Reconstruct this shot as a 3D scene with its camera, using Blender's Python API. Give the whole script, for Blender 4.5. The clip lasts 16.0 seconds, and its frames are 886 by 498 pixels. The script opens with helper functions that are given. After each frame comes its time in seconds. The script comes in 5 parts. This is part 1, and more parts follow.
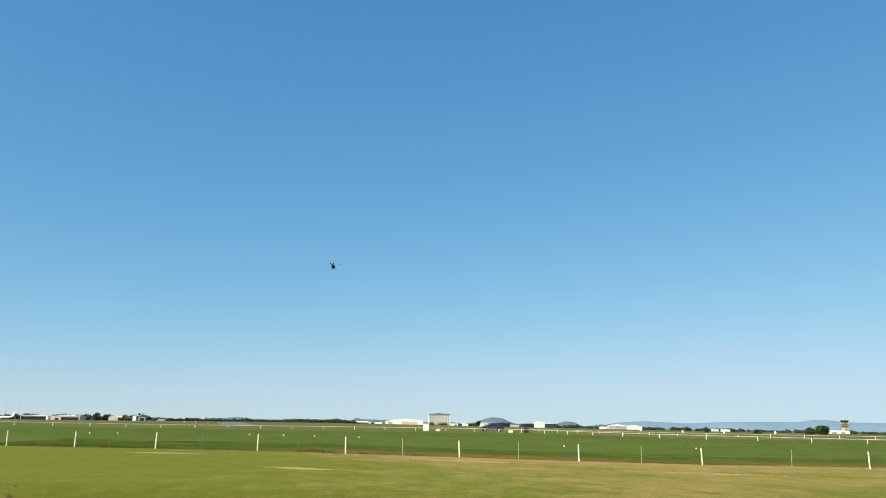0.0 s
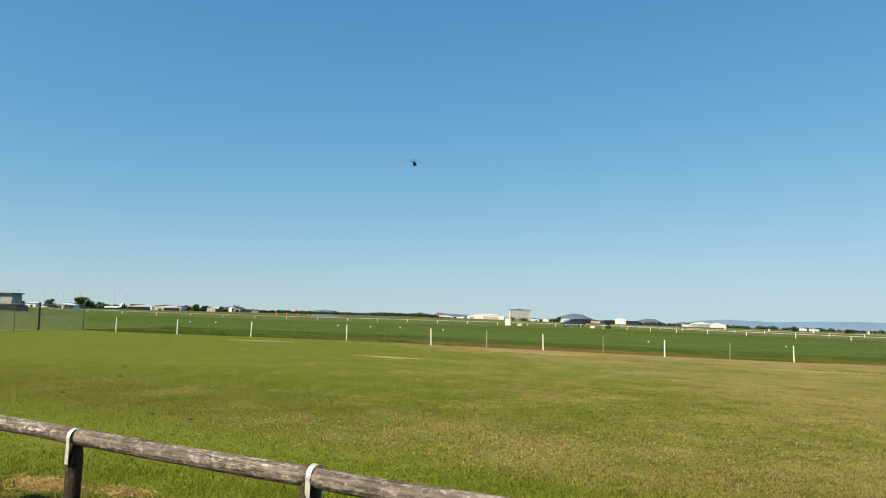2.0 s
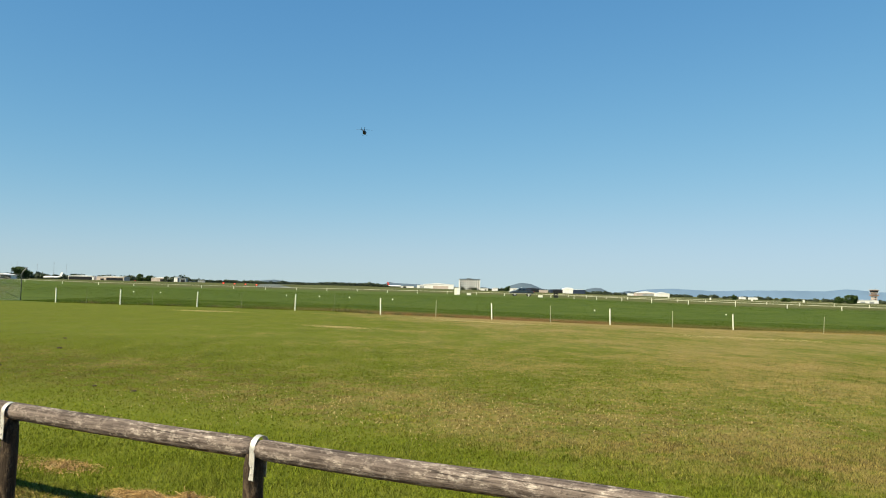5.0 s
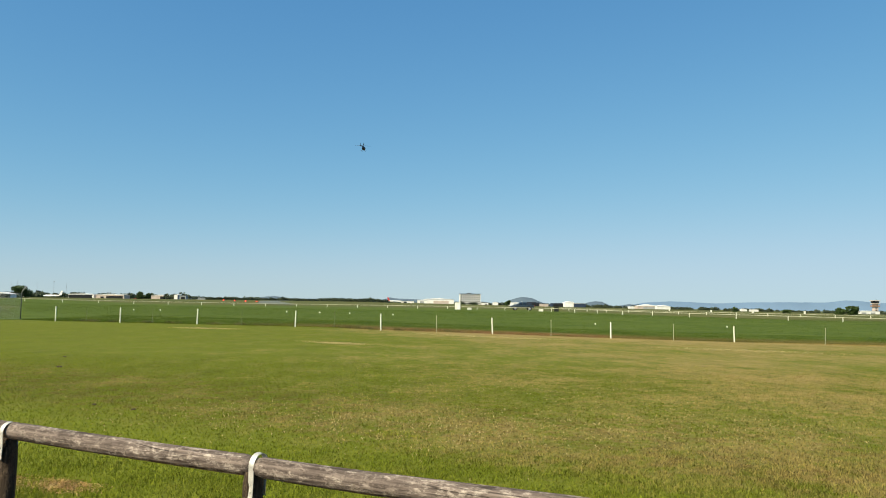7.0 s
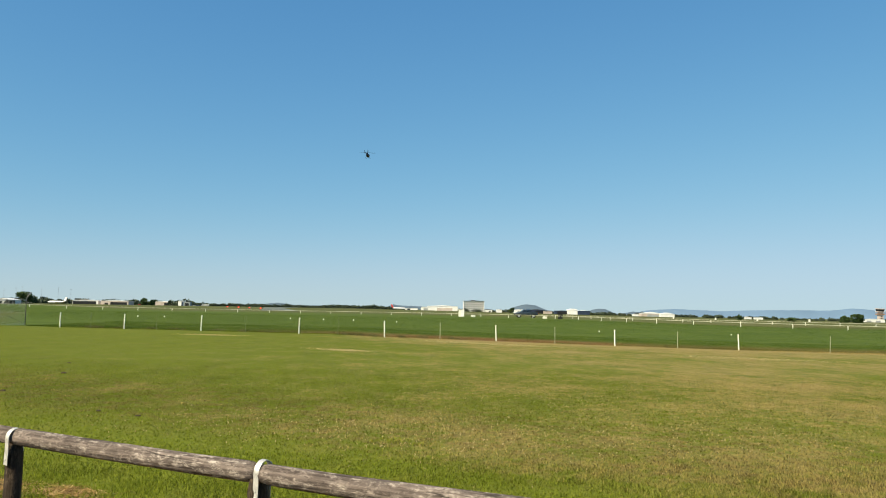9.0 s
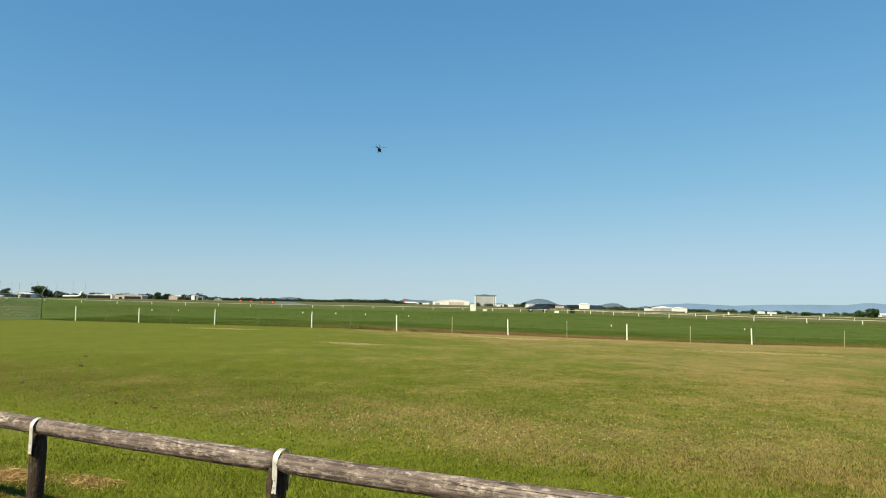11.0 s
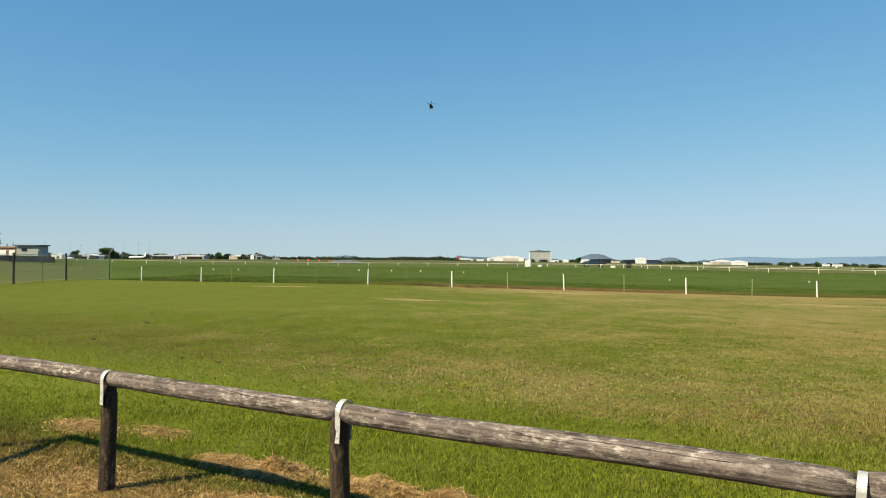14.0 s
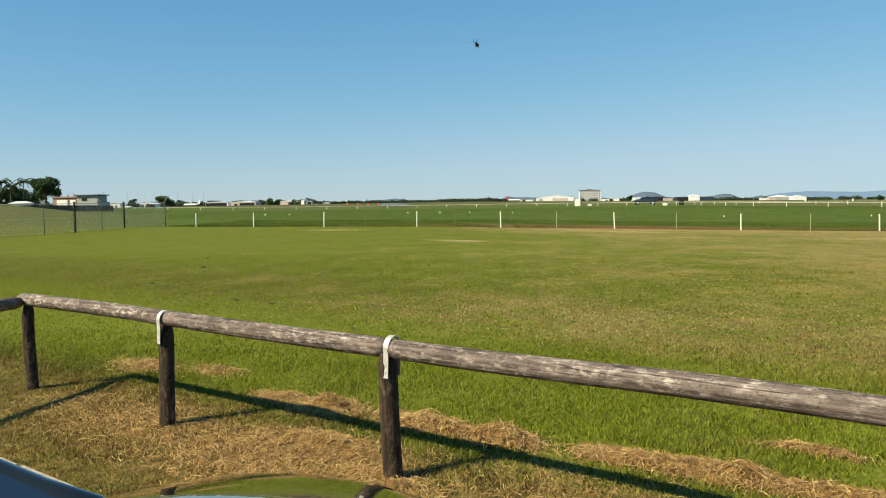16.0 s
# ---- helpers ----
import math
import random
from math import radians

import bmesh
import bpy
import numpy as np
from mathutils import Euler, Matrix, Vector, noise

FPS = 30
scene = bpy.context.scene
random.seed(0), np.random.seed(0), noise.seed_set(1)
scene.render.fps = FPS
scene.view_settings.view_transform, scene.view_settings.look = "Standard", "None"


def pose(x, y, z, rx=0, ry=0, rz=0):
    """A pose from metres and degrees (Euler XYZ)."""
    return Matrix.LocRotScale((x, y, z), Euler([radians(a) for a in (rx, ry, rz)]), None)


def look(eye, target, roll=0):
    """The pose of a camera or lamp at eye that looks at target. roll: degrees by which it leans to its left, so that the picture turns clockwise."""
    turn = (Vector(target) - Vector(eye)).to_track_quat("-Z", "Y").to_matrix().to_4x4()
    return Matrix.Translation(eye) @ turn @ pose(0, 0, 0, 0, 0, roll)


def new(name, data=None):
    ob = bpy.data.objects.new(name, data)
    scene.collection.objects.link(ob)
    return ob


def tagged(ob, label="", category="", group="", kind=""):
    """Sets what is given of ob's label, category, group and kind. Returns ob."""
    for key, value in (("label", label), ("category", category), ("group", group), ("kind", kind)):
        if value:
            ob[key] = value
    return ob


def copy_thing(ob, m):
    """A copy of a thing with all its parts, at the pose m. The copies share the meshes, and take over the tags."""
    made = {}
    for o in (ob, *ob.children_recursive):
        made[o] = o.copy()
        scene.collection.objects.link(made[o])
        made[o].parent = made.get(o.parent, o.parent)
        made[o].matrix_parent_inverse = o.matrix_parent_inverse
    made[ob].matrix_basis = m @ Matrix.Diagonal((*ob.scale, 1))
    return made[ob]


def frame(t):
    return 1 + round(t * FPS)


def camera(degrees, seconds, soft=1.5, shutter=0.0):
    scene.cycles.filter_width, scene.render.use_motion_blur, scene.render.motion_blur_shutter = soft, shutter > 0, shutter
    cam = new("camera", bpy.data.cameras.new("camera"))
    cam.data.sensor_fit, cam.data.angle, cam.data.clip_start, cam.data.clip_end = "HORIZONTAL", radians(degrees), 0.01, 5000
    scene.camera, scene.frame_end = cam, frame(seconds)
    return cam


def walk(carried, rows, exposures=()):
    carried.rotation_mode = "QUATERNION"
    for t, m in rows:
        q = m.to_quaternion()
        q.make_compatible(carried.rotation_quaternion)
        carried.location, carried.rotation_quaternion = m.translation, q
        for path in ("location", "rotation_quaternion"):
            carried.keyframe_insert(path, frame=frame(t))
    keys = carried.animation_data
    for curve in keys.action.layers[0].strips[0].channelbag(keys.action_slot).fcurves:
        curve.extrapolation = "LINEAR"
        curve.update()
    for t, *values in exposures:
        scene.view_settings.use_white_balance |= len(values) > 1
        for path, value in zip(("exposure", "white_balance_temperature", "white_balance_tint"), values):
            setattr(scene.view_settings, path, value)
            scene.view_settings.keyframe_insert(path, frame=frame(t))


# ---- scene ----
cam = camera(60.3, 16.0, soft=1.0)
PATH = [
    (0, (0.301, -0.376, 1.781), (0.442, 1.569, 2.224), 0.7),
    (0.5, (0.174, -0.004, 1.76), (0.281, 1.95, 2.175), 0.9),
    (1, (0.176, 0.068, 1.723), (0.227, 2.038, 2.066), 1.3),
    (1.5, (0.147, 0.092, 1.7), (0.142, 2.076, 1.952), 1.6),
    (2, (0.136, 0.157, 1.671), (0.072, 2.148, 1.845), 1.5),
    (2.5, (0.142, 0.154, 1.657), (0.083, 2.15, 1.758), 1.0),
    (3, (0.159, 0.134, 1.634), (0.122, 2.133, 1.667), 0.9),
    (3.5, (0.163, 0.129, 1.636), (0.162, 2.129, 1.647), 0.9),
    (4, (0.169, 0.14, 1.642), (0.204, 2.14, 1.671), 1.0),
    (4.5, (0.151, 0.198, 1.657), (0.204, 2.196, 1.714), 1.3),
    (5, (0.159, 0.168, 1.677), (0.228, 2.165, 1.775), 1.4),
    (7.5, (0.174, 0.151, 1.681), (0.242, 2.145, 1.818), 0.8),
    (8, (0.178, 0.133, 1.684), (0.248, 2.127, 1.823), 0.8),
    (8.5, (0.173, 0.153, 1.688), (0.24, 2.146, 1.837), 0.9),
    (9, (0.164, 0.143, 1.682), (0.222, 2.136, 1.837), 1.0),
    (11.5, (0.144, 0.077, 1.671), (0.165, 2.072, 1.806), 1.0),
    (12, (0.147, 0.081, 1.67), (0.16, 2.077, 1.801), 1.0),
    (12.5, (0.148, 0.081, 1.667), (0.151, 2.077, 1.794), 1.0),
    (13, (0.138, 0.115, 1.669), (0.129, 2.111, 1.79), 0.7),
    (13.5, (0.139, 0.11, 1.656), (0.089, 2.108, 1.731), 0.4),
    (14, (0.112, 0.187, 1.63), (0.0, 2.184, 1.655), 0.3),
    (14.5, (0.124, 0.172, 1.624), (-0.039, 2.165, 1.597), 0.1),
    (15, (0.122, 0.206, 1.613), (-0.073, 2.196, 1.554), -0.1),
    (15.5, (0.119, 0.25, 1.601), (-0.101, 2.236, 1.514), -0.5),
    (16, (0.131, 0.235, 1.593), (-0.109, 2.216, 1.466), -0.9),
]
walk(cam, [(t, look(eye, target, roll)) for t, eye, target, roll in PATH], [(0, 0.92), (0.5, 0.85), (1.0, 0.72), (2.0, 0.77), (16, 0.77)])

# ---- light ----
SUN_FROM = Vector((-0.8, -0.6, 0.93)).normalized()
world = bpy.data.worlds.new("world")
scene.world = world
world.use_nodes = True
wn = world.node_tree
sky = wn.nodes.new("ShaderNodeTexSky")
sky.sky_type = "NISHITA"
sky.sun_disc = False
sky.sun_elevation = math.asin(SUN_FROM.z)
sky.sun_rotation = math.atan2(SUN_FROM.x, SUN_FROM.y)
sky.air_density, sky.dust_density, sky.ozone_density = 0.9, 0.0, 4.5
wn.nodes["Background"].inputs["Strength"].default_value = 0.068
# the clear sky's colour, as the phone's sensor renders it: deeper blue above, even towards the horizon
split, merge = wn.nodes.new("ShaderNodeSeparateColor"), wn.nodes.new("ShaderNodeCombineColor")
wn.links.new(sky.outputs[0], split.inputs[0])
for ch, (power, gain, full) in enumerate(((1.0, 0.837, 4.5), (0.72, 1.594, 6.26), (0.5, 2.58, 8.26))):
    value = split.outputs[ch]
    for op, number in (("POWER", power), ("MULTIPLY", gain)):
        n = wn.nodes.new("ShaderNodeMath")
        n.operation, n.inputs[1].default_value = op, number
        wn.links.new(value, n.inputs[0])
        value = n.outputs[0]
    # the sensor's soft shoulder near its full scale
    part_of = value
    for op, number in (("DIVIDE", full), ("POWER", 4.0), ("ADD", 1.0), ("POWER", 0.25)):
        n = wn.nodes.new("ShaderNodeMath")
        n.operation, n.inputs[1].default_value = op, number
        wn.links.new(part_of, n.inputs[0])
        part_of = n.outputs[0]
    n = wn.nodes.new("ShaderNodeMath")
    n.operation = "DIVIDE"
    wn.links.new(value, n.inputs[0])
    wn.links.new(part_of, n.inputs[1])
    wn.links.new(n.outputs[0], merge.inputs[ch])
wn.links.new(merge.outputs[0], wn.nodes["Background"].inputs["Color"])
sun = new("sun", bpy.data.lights.new("sun", "SUN"))
sun.data.energy, sun.data.angle, sun.data.color = 5.0, radians(0.5), (1.0, 0.88, 0.62)
sun.matrix_world = look(SUN_FROM * 50, (0, 0, 0))


# ---- small helpers ----
def thing(name, label, category, at=(0, 0, 0), turn=0.0, group="", kind=""):
    ob = new(name)
    ob.empty_display_size = 0.2
    ob.matrix_world = pose(*at, 0, 0, turn)
    return tagged(ob, label, category, group, kind)


def mesh_of(bm, name, smooth=False):
    bmesh.ops.recalc_face_normals(bm, faces=bm.faces)
    me = bpy.data.meshes.new(name)
    bm.to_mesh(me)
    bm.free()
    if smooth:
        me.polygons.foreach_set("use_smooth", [True] * len(me.polygons))
    return me


def part(name, bm, material, parent=None, label="", at=None, smooth=False):
    """Links a bmesh as one mesh object, under a thing or on its own."""
    me = mesh_of(bm, name, smooth) if isinstance(bm, bmesh.types.BMesh) else bm
    if not me.materials:
        me.materials.append(material)
    ob = new(name, me)
    if parent is not None:
        ob.parent = parent
    if at is not None:
        ob.matrix_basis = at if isinstance(at, Matrix) else pose(*at)
    return tagged(ob, label)


def box(sx, sy, sz, at=(0, 0, 0), bevel=0.0, bm=None, turn=0.0, m=None):
    """A box that stands on at, bevelled."""
    own = bmesh.new()
    bmesh.ops.create_cube(own, size=1)
    bmesh.ops.scale(own, vec=(sx, sy, sz), verts=own.verts)
    bmesh.ops.translate(own, vec=(0, 0, sz / 2), verts=own.verts)
    if bevel:
        bmesh.ops.bevel(own, geom=own.edges[:], offset=bevel, segments=2, affect="EDGES")
    bmesh.ops.transform(own, matrix=(m if m is not None else pose(*at, 0, 0, turn)), verts=own.verts)
    return own if bm is None else join(bm, own)


def join(bm, other):
    me = bpy.data.meshes.new("t")
    other.to_mesh(me)
    other.free()
    bm.from_mesh(me)
    bpy.data.meshes.remove(me)
    return bm


def along(p, q):
    """The pose at p whose x axis points to q, and the length."""
    p, q = Vector(p), Vector(q)
    d = q - p
    return Matrix.Translation(p) @ d.to_track_quat("X", "Z").to_matrix().to_4x4(), d.length


def tube(points, r0, r1=None, seg=8, bm=None, cap=True):
    """A tube through points, from radius r0 to r1."""
    bm = bmesh.new() if bm is None else bm
    r1 = r0 if r1 is None else r1
    pts = [Vector(p) for p in points]
    rings = []
    for i, p in enumerate(pts):
        d = (pts[min(i + 1, len(pts) - 1)] - pts[max(i - 1, 0)]).normalized()
        side = d.cross(Vector((0, 0, 1)) if abs(d.z) < 0.95 else Vector((0, 1, 0))).normalized()
        up = side.cross(d)
        r = r0 + (r1 - r0) * i / (len(pts) - 1)
        rings.append([bm.verts.new(p + side * r * math.cos(a) + up * r * math.sin(a)) for a in (2 * math.pi * k / seg for k in range(seg))])
    for a, b in zip(rings, rings[1:]):
        for k in range(seg):
            bm.faces.new((a[k], a[(k + 1) % seg], b[(k + 1) % seg], b[k]))
    if cap:
        bm.faces.new(rings[0][::-1])
        bm.faces.new(rings[-1])
    return bm


def loft(stations, seg=24, bm=None):
    """A closed hull along x: each station is x, y, z of its middle, half width, half height, squareness."""
    bm = bmesh.new() if bm is None else bm
    rings = []
    for x, y, z, w, h, n in stations:
        ring = []
        for k in range(seg):
            a = 2 * math.pi * k / seg
            c, s = math.cos(a), math.sin(a)
            ring.append(bm.verts.new((x, y + w * math.copysign(abs(c) ** (2 / n), c), z + h * math.copysign(abs(s) ** (2 / n), s))))
        rings.append(ring)
    for a, b in zip(rings, rings[1:]):
        for k in range(seg):
            bm.faces.new((a[k], a[(k + 1) % seg], b[(k + 1) % seg], b[k]))
    bm.faces.new(rings[0][::-1])
    bm.faces.new(rings[-1])
    return bm


def slab(points, thick, bm=None):
    """A flat plate through the points in order, given a thickness along its normal."""
    bm = bmesh.new() if bm is None else bm
    pts = [Vector(p) for p in points]
    n = (pts[1] - pts[0]).cross(pts[-1] - pts[0]).normalized() * thick / 2
    a, b = [bm.verts.new(p + n) for p in pts], [bm.verts.new(p - n) for p in pts]
    bm.faces.new(a)
    bm.faces.new(b[::-1])
    for i in range(len(pts)):
        j = (i + 1) % len(pts)
        bm.faces.new((a[i], b[i], b[j], a[j]))
    return bm


# ---- materials ----
def nodes_of(name):
    m = bpy.data.materials.new(name)
    m.use_nodes = True
    return m, m.node_tree, m.node_tree.nodes["Principled BSDF"]


def add(nt, kind, **sets):
    n = nt.nodes.new(kind)
    for k, v in sets.items():
        if k == "operation":
            n.operation = v
        elif k == "data_type":
            n.data_type = v
        elif k == "blend_type":
            n.blend_type = v
    return n


def put(nt, socket, value):
    if hasattr(value, "is_output"):
        nt.links.new(value, socket)
    else:
        socket.default_value = value


def calc(nt, op, a, b=0.0, clamp=False):
    n = add(nt, "ShaderNodeMath", operation=op)
    n.use_clamp = clamp
    put(nt, n.inputs[0], a)
    put(nt, n.inputs[1], b)
    return n.outputs[0]


def ramp(nt, value, lo, hi, to0=0.0, to1=1.0):
    n = nt.nodes.new("ShaderNodeMapRange")
    n.interpolation_type = "SMOOTHSTEP"
    for i, v in enumerate((value, lo, hi, to0, to1)):
        put(nt, n.inputs[i], v)
    return n.outputs[0]


def mix(nt, fac, a, b):
    n = add(nt, "ShaderNodeMix", data_type="RGBA")
    put(nt, n.inputs[0], fac)
    put(nt, n.inputs[6], (*a, 1) if isinstance(a, tuple) else a)
    put(nt, n.inputs[7], (*b, 1) if isinstance(b, tuple) else b)
    return n.outputs[2]


def noise_at(nt, vec, scale, stretch=(1, 1, 1), detail=3.0, rough=0.6):
    mp = nt.nodes.new("ShaderNodeMapping")
    mp.inputs["Scale"].default_value = stretch
    nt.links.new(vec, mp.inputs[0])
    n = nt.nodes.new("ShaderNodeTexNoise")
    n.inputs["Scale"].default_value = scale
    n.inputs["Detail"].default_value = detail
    n.inputs["Roughness"].default_value = rough
    nt.links.new(mp.outputs[0], n.inputs[0])
    return n.outputs[0]


def bump(nt, bsdf, height, strength, distance):
    b = nt.nodes.new("ShaderNodeBump")
    b.inputs["Strength"].default_value = strength
    b.inputs["Distance"].default_value = distance
    nt.links.new(height, b.inputs["Height"])
    nt.links.new(b.outputs[0], bsdf.inputs["Normal"])


def plain(name, colour, rough=0.6, metal=0.0, vary=0.25, scale=3.0, glow=None, coat=0.0, shine=0.5):
    """Paint, metal or plastic with two scales of wear."""
    m, nt, b = nodes_of(name)
    pos = nt.nodes.new("ShaderNodeTexCoord").outputs["Object"]
    n1, n2 = noise_at(nt, pos, scale), noise_at(nt, pos, scale * 9)
    f = calc(nt, "ADD", calc(nt, "MULTIPLY", n1, 0.6), calc(nt, "MULTIPLY", n2, 0.4))
    dark = tuple(c * (1 - vary) for c in colour)
    light = tuple(min(1, c * (1 + vary * 0.5)) for c in colour)
    nt.links.new(mix(nt, ramp(nt, f, 0.3, 0.7), dark, light), b.inputs["Base Color"])
    put(nt, b.inputs["Roughness"], ramp(nt, n2, 0.3, 0.7, rough * 0.85, min(1, rough * 1.15)))
    b.inputs["Metallic"].default_value = metal
    b.inputs["Coat Weight"].default_value = coat
    b.inputs["Specular IOR Level"].default_value = shine
    if glow:
        b.inputs["Emission Color"].default_value = (*glow[0], 1)
        b.inputs["Emission Strength"].default_value = glow[1]
    return m


RAIL_N = Vector((0.505, 0.863, 0))
RAIL_P = Vector((-0.69, 4.42, 0))


def ground_group():
    """The colour of the turf by place: lawn, clippings along the rail, race track, airfield."""
    g = bpy.data.node_groups.new("turf_colour", "ShaderNodeTree")
    g.interface.new_socket("Colour", in_out="OUTPUT", socket_type="NodeSocketColor")
    g.interface.new_socket("Dry", in_out="OUTPUT", socket_type="NodeSocketFloat")
    out = g.nodes.new("NodeGroupOutput")
    pos = g.nodes.new("ShaderNodeNewGeometry").outputs["Position"]
    sep = g.nodes.new("ShaderNodeSeparateXYZ")
    g.links.new(pos, sep.inputs[0])
    x, y = sep.outputs[0], sep.outputs[1]
    big = noise_at(g, pos, 0.16, (1, 1, 0), 5)
    mid = noise_at(g, pos, 0.75, (1, 0.7, 0), 5)
    tuft = noise_at(g, pos, 3.2, (1, 1, 0), 4)
    fine = noise_at(g, pos, 9.0, (1, 1, 0), 3)
    away = calc(g, "ADD", calc(g, "MULTIPLY", calc(g, "SUBTRACT", x, RAIL_P.x), RAIL_N.x), calc(g, "MULTIPLY", calc(g, "SUBTRACT", y, RAIL_P.y), RAIL_N.y))
    s = calc(g, "SUBTRACT", calc(g, "SUBTRACT", y, 46.2), calc(g, "MULTIPLY", calc(g, "MAXIMUM", calc(g, "SUBTRACT", -2.0, x), 0.0), 0.25))
    s = calc(g, "ADD", s, calc(g, "MULTIPLY", calc(g, "SUBTRACT", mid, 0.5), 1.2))
    # how dry the lawn is
    dry = calc(g, "ADD", calc(g, "MULTIPLY", big, 0.75), calc(g, "MULTIPLY", mid, 0.55))
    dry = calc(g, "ADD", dry, calc(g, "MULTIPLY", calc(g, "SUBTRACT", fine, 0.5), 0.5))
    dry = calc(g, "ADD", dry, calc(g, "MULTIPLY", calc(g, "SUBTRACT", tuft, 0.5), 0.55))
    dry = calc(g, "ADD", dry, ramp(g, x, -16, 10, -0.28, 0.08))
    right = ramp(g, x, -9, 5)
    dry = calc(g, "ADD", dry, calc(g, "MULTIPLY", calc(g, "ADD", ramp(g, s, -12, -4, 0, 0.1), ramp(g, s, -3.5, -1.0, 0, 0.32)), right))
    near = calc(g, "MULTIPLY", ramp(g, away, -0.1, 0.9, 0.27, 0), 1.0)
    dry = calc(g, "ADD", dry, near)
    lush = calc(g, "MULTIPLY", ramp(g, away, 0.5, 1.3), ramp(g, away, 2.8, 5.5, 1, 0))
    dry = calc(g, "SUBTRACT", dry, calc(g, "MULTIPLY", lush, 0.15))
    brown = calc(g, "MULTIPLY", ramp(g, away, 3.5, 5.0), ramp(g, away, 7, 9.5, 1, 0))
    dry = calc(g, "ADD", dry, calc(g, "MULTIPLY", brown, 0.07))
    d = ramp(g, dry, 0.54, 0.96)
    green = mix(g, mid, (0.110, 0.146, 0.012), (0.177, 0.202, 0.02))
    straw = mix(g, fine, (0.28, 0.205, 0.068), (0.42, 0.32, 0.13))
    lawn = mix(g, d, green, straw)
    lawn = mix(g, calc(g, "MULTIPLY", calc(g, "MULTIPLY", brown, ramp(g, tuft, 0.42, 0.62)), 0.55), lawn, (0.16, 0.115, 0.035))
    bare = calc(g, "MULTIPLY", ramp(g, away, 0.2, 1.0, 1, 0), ramp(g, noise_at(g, pos, 5.0, (1, 1, 0), 4), 0.45, 0.62))
    lawn = mix(g, calc(g, "MULTIPLY", bare, 0.8), lawn, (0.075, 0.048, 0.016))
    trodden = calc(g, "MULTIPLY", ramp(g, away, 0.0, 1.0, 1, 0), ramp(g, x, -2.6, -0.6, 1, 0.25))
    lawn = mix(g, calc(g, "MULTIPLY", trodden, 0.6), lawn, mix(g, tuft, (0.07, 0.046, 0.012), (0.24, 0.165, 0.042)))
    # worn and pale tufts, and darker hollows
    lawn = mix(g, calc(g, "MULTIPLY", ramp(g, noise_at(g, pos, 1.1, (1, 0.55, 0), 6, 0.75), 0.46, 0.7), ramp(g, x, -14, 3, 0.22, 0.5)), lawn, (0.31, 0.25, 0.085))
    lawn = mix(g, calc(g, "MULTIPLY", ramp(g, noise_at(g, pos, 0.8, (1.2, 0.6, 1), 6, 0.75), 0.46, 0.74), 0.5), lawn, (0.095, 0.115, 0.02))
    lawn = mix(g, calc(g, "MULTIPLY", lush, 0.5), lawn, mix(g, fine, (0.15, 0.2, 0.014), (0.25, 0.27, 0.03)))
    # the race track's longer turf, with a dead strip along the fence
    turf = mix(g, ramp(g, noise_at(g, pos, 0.3, (0.6, 1, 0), 6, 0.75), 0.38, 0.62), (0.068, 0.112, 0.016), (0.105, 0.148, 0.024))
    edge = calc(g, "MULTIPLY", calc(g, "MULTIPLY", ramp(g, s, 2.2, 8.0, 1, 0), calc(g, "MULTIPLY", ramp(g, x, -14, 2), ramp(g, x, 10, 16, 1, 0.45))), ramp(g, mid, 0.25, 0.5))
    turf = mix(g, edge, turf, (0.2528, 0.1541, 0.06715))
    col = mix(g, ramp(g, s, -0.4, 0.4), lawn, turf)
    far = ramp(g, calc(g, "ADD", y, calc(g, "MULTIPLY", ramp(g, x, 8, 60), 75)), 182, 200)
    field = mix(g, ramp(g, noise_at(g, pos, 0.02, (0.25, 1, 0), 4), 0.35, 0.65), (0.095, 0.115, 0.036), (0.14, 0.142, 0.052))
    col = mix(g, far, col, field)
    # the mown bank beyond the wire fence
    bank = ramp(g, calc(g, "ADD", x, calc(g, "MULTIPLY", y, 0.1)), -25.5, -23.5, 1, 0)
    bank = calc(g, "MULTIPLY", bank, ramp(g, calc(g, "ADD", x, calc(g, "MULTIPLY", y, 0.5)), -3, 0, 1, 0))
    bank = calc(g, "MULTIPLY", bank, ramp(g, y, 110, 130, 1, 0))
    col = mix(g, calc(g, "MULTIPLY", bank, ramp(g, x, -52, -32, 0.85, 0.35)), col, mix(g, mid, (0.11, 0.12, 0.028), (0.165, 0.152, 0.045)))
    g.links.new(mix(g, 0.2, col, (0.0, 0.0, 0.0)), out.inputs[0])
    g.links.new(calc(g, "MULTIPLY", d, ramp(g, s, -0.4, 0.4, 1, 0)), out.inputs[1])
    return g


TURF = ground_group()


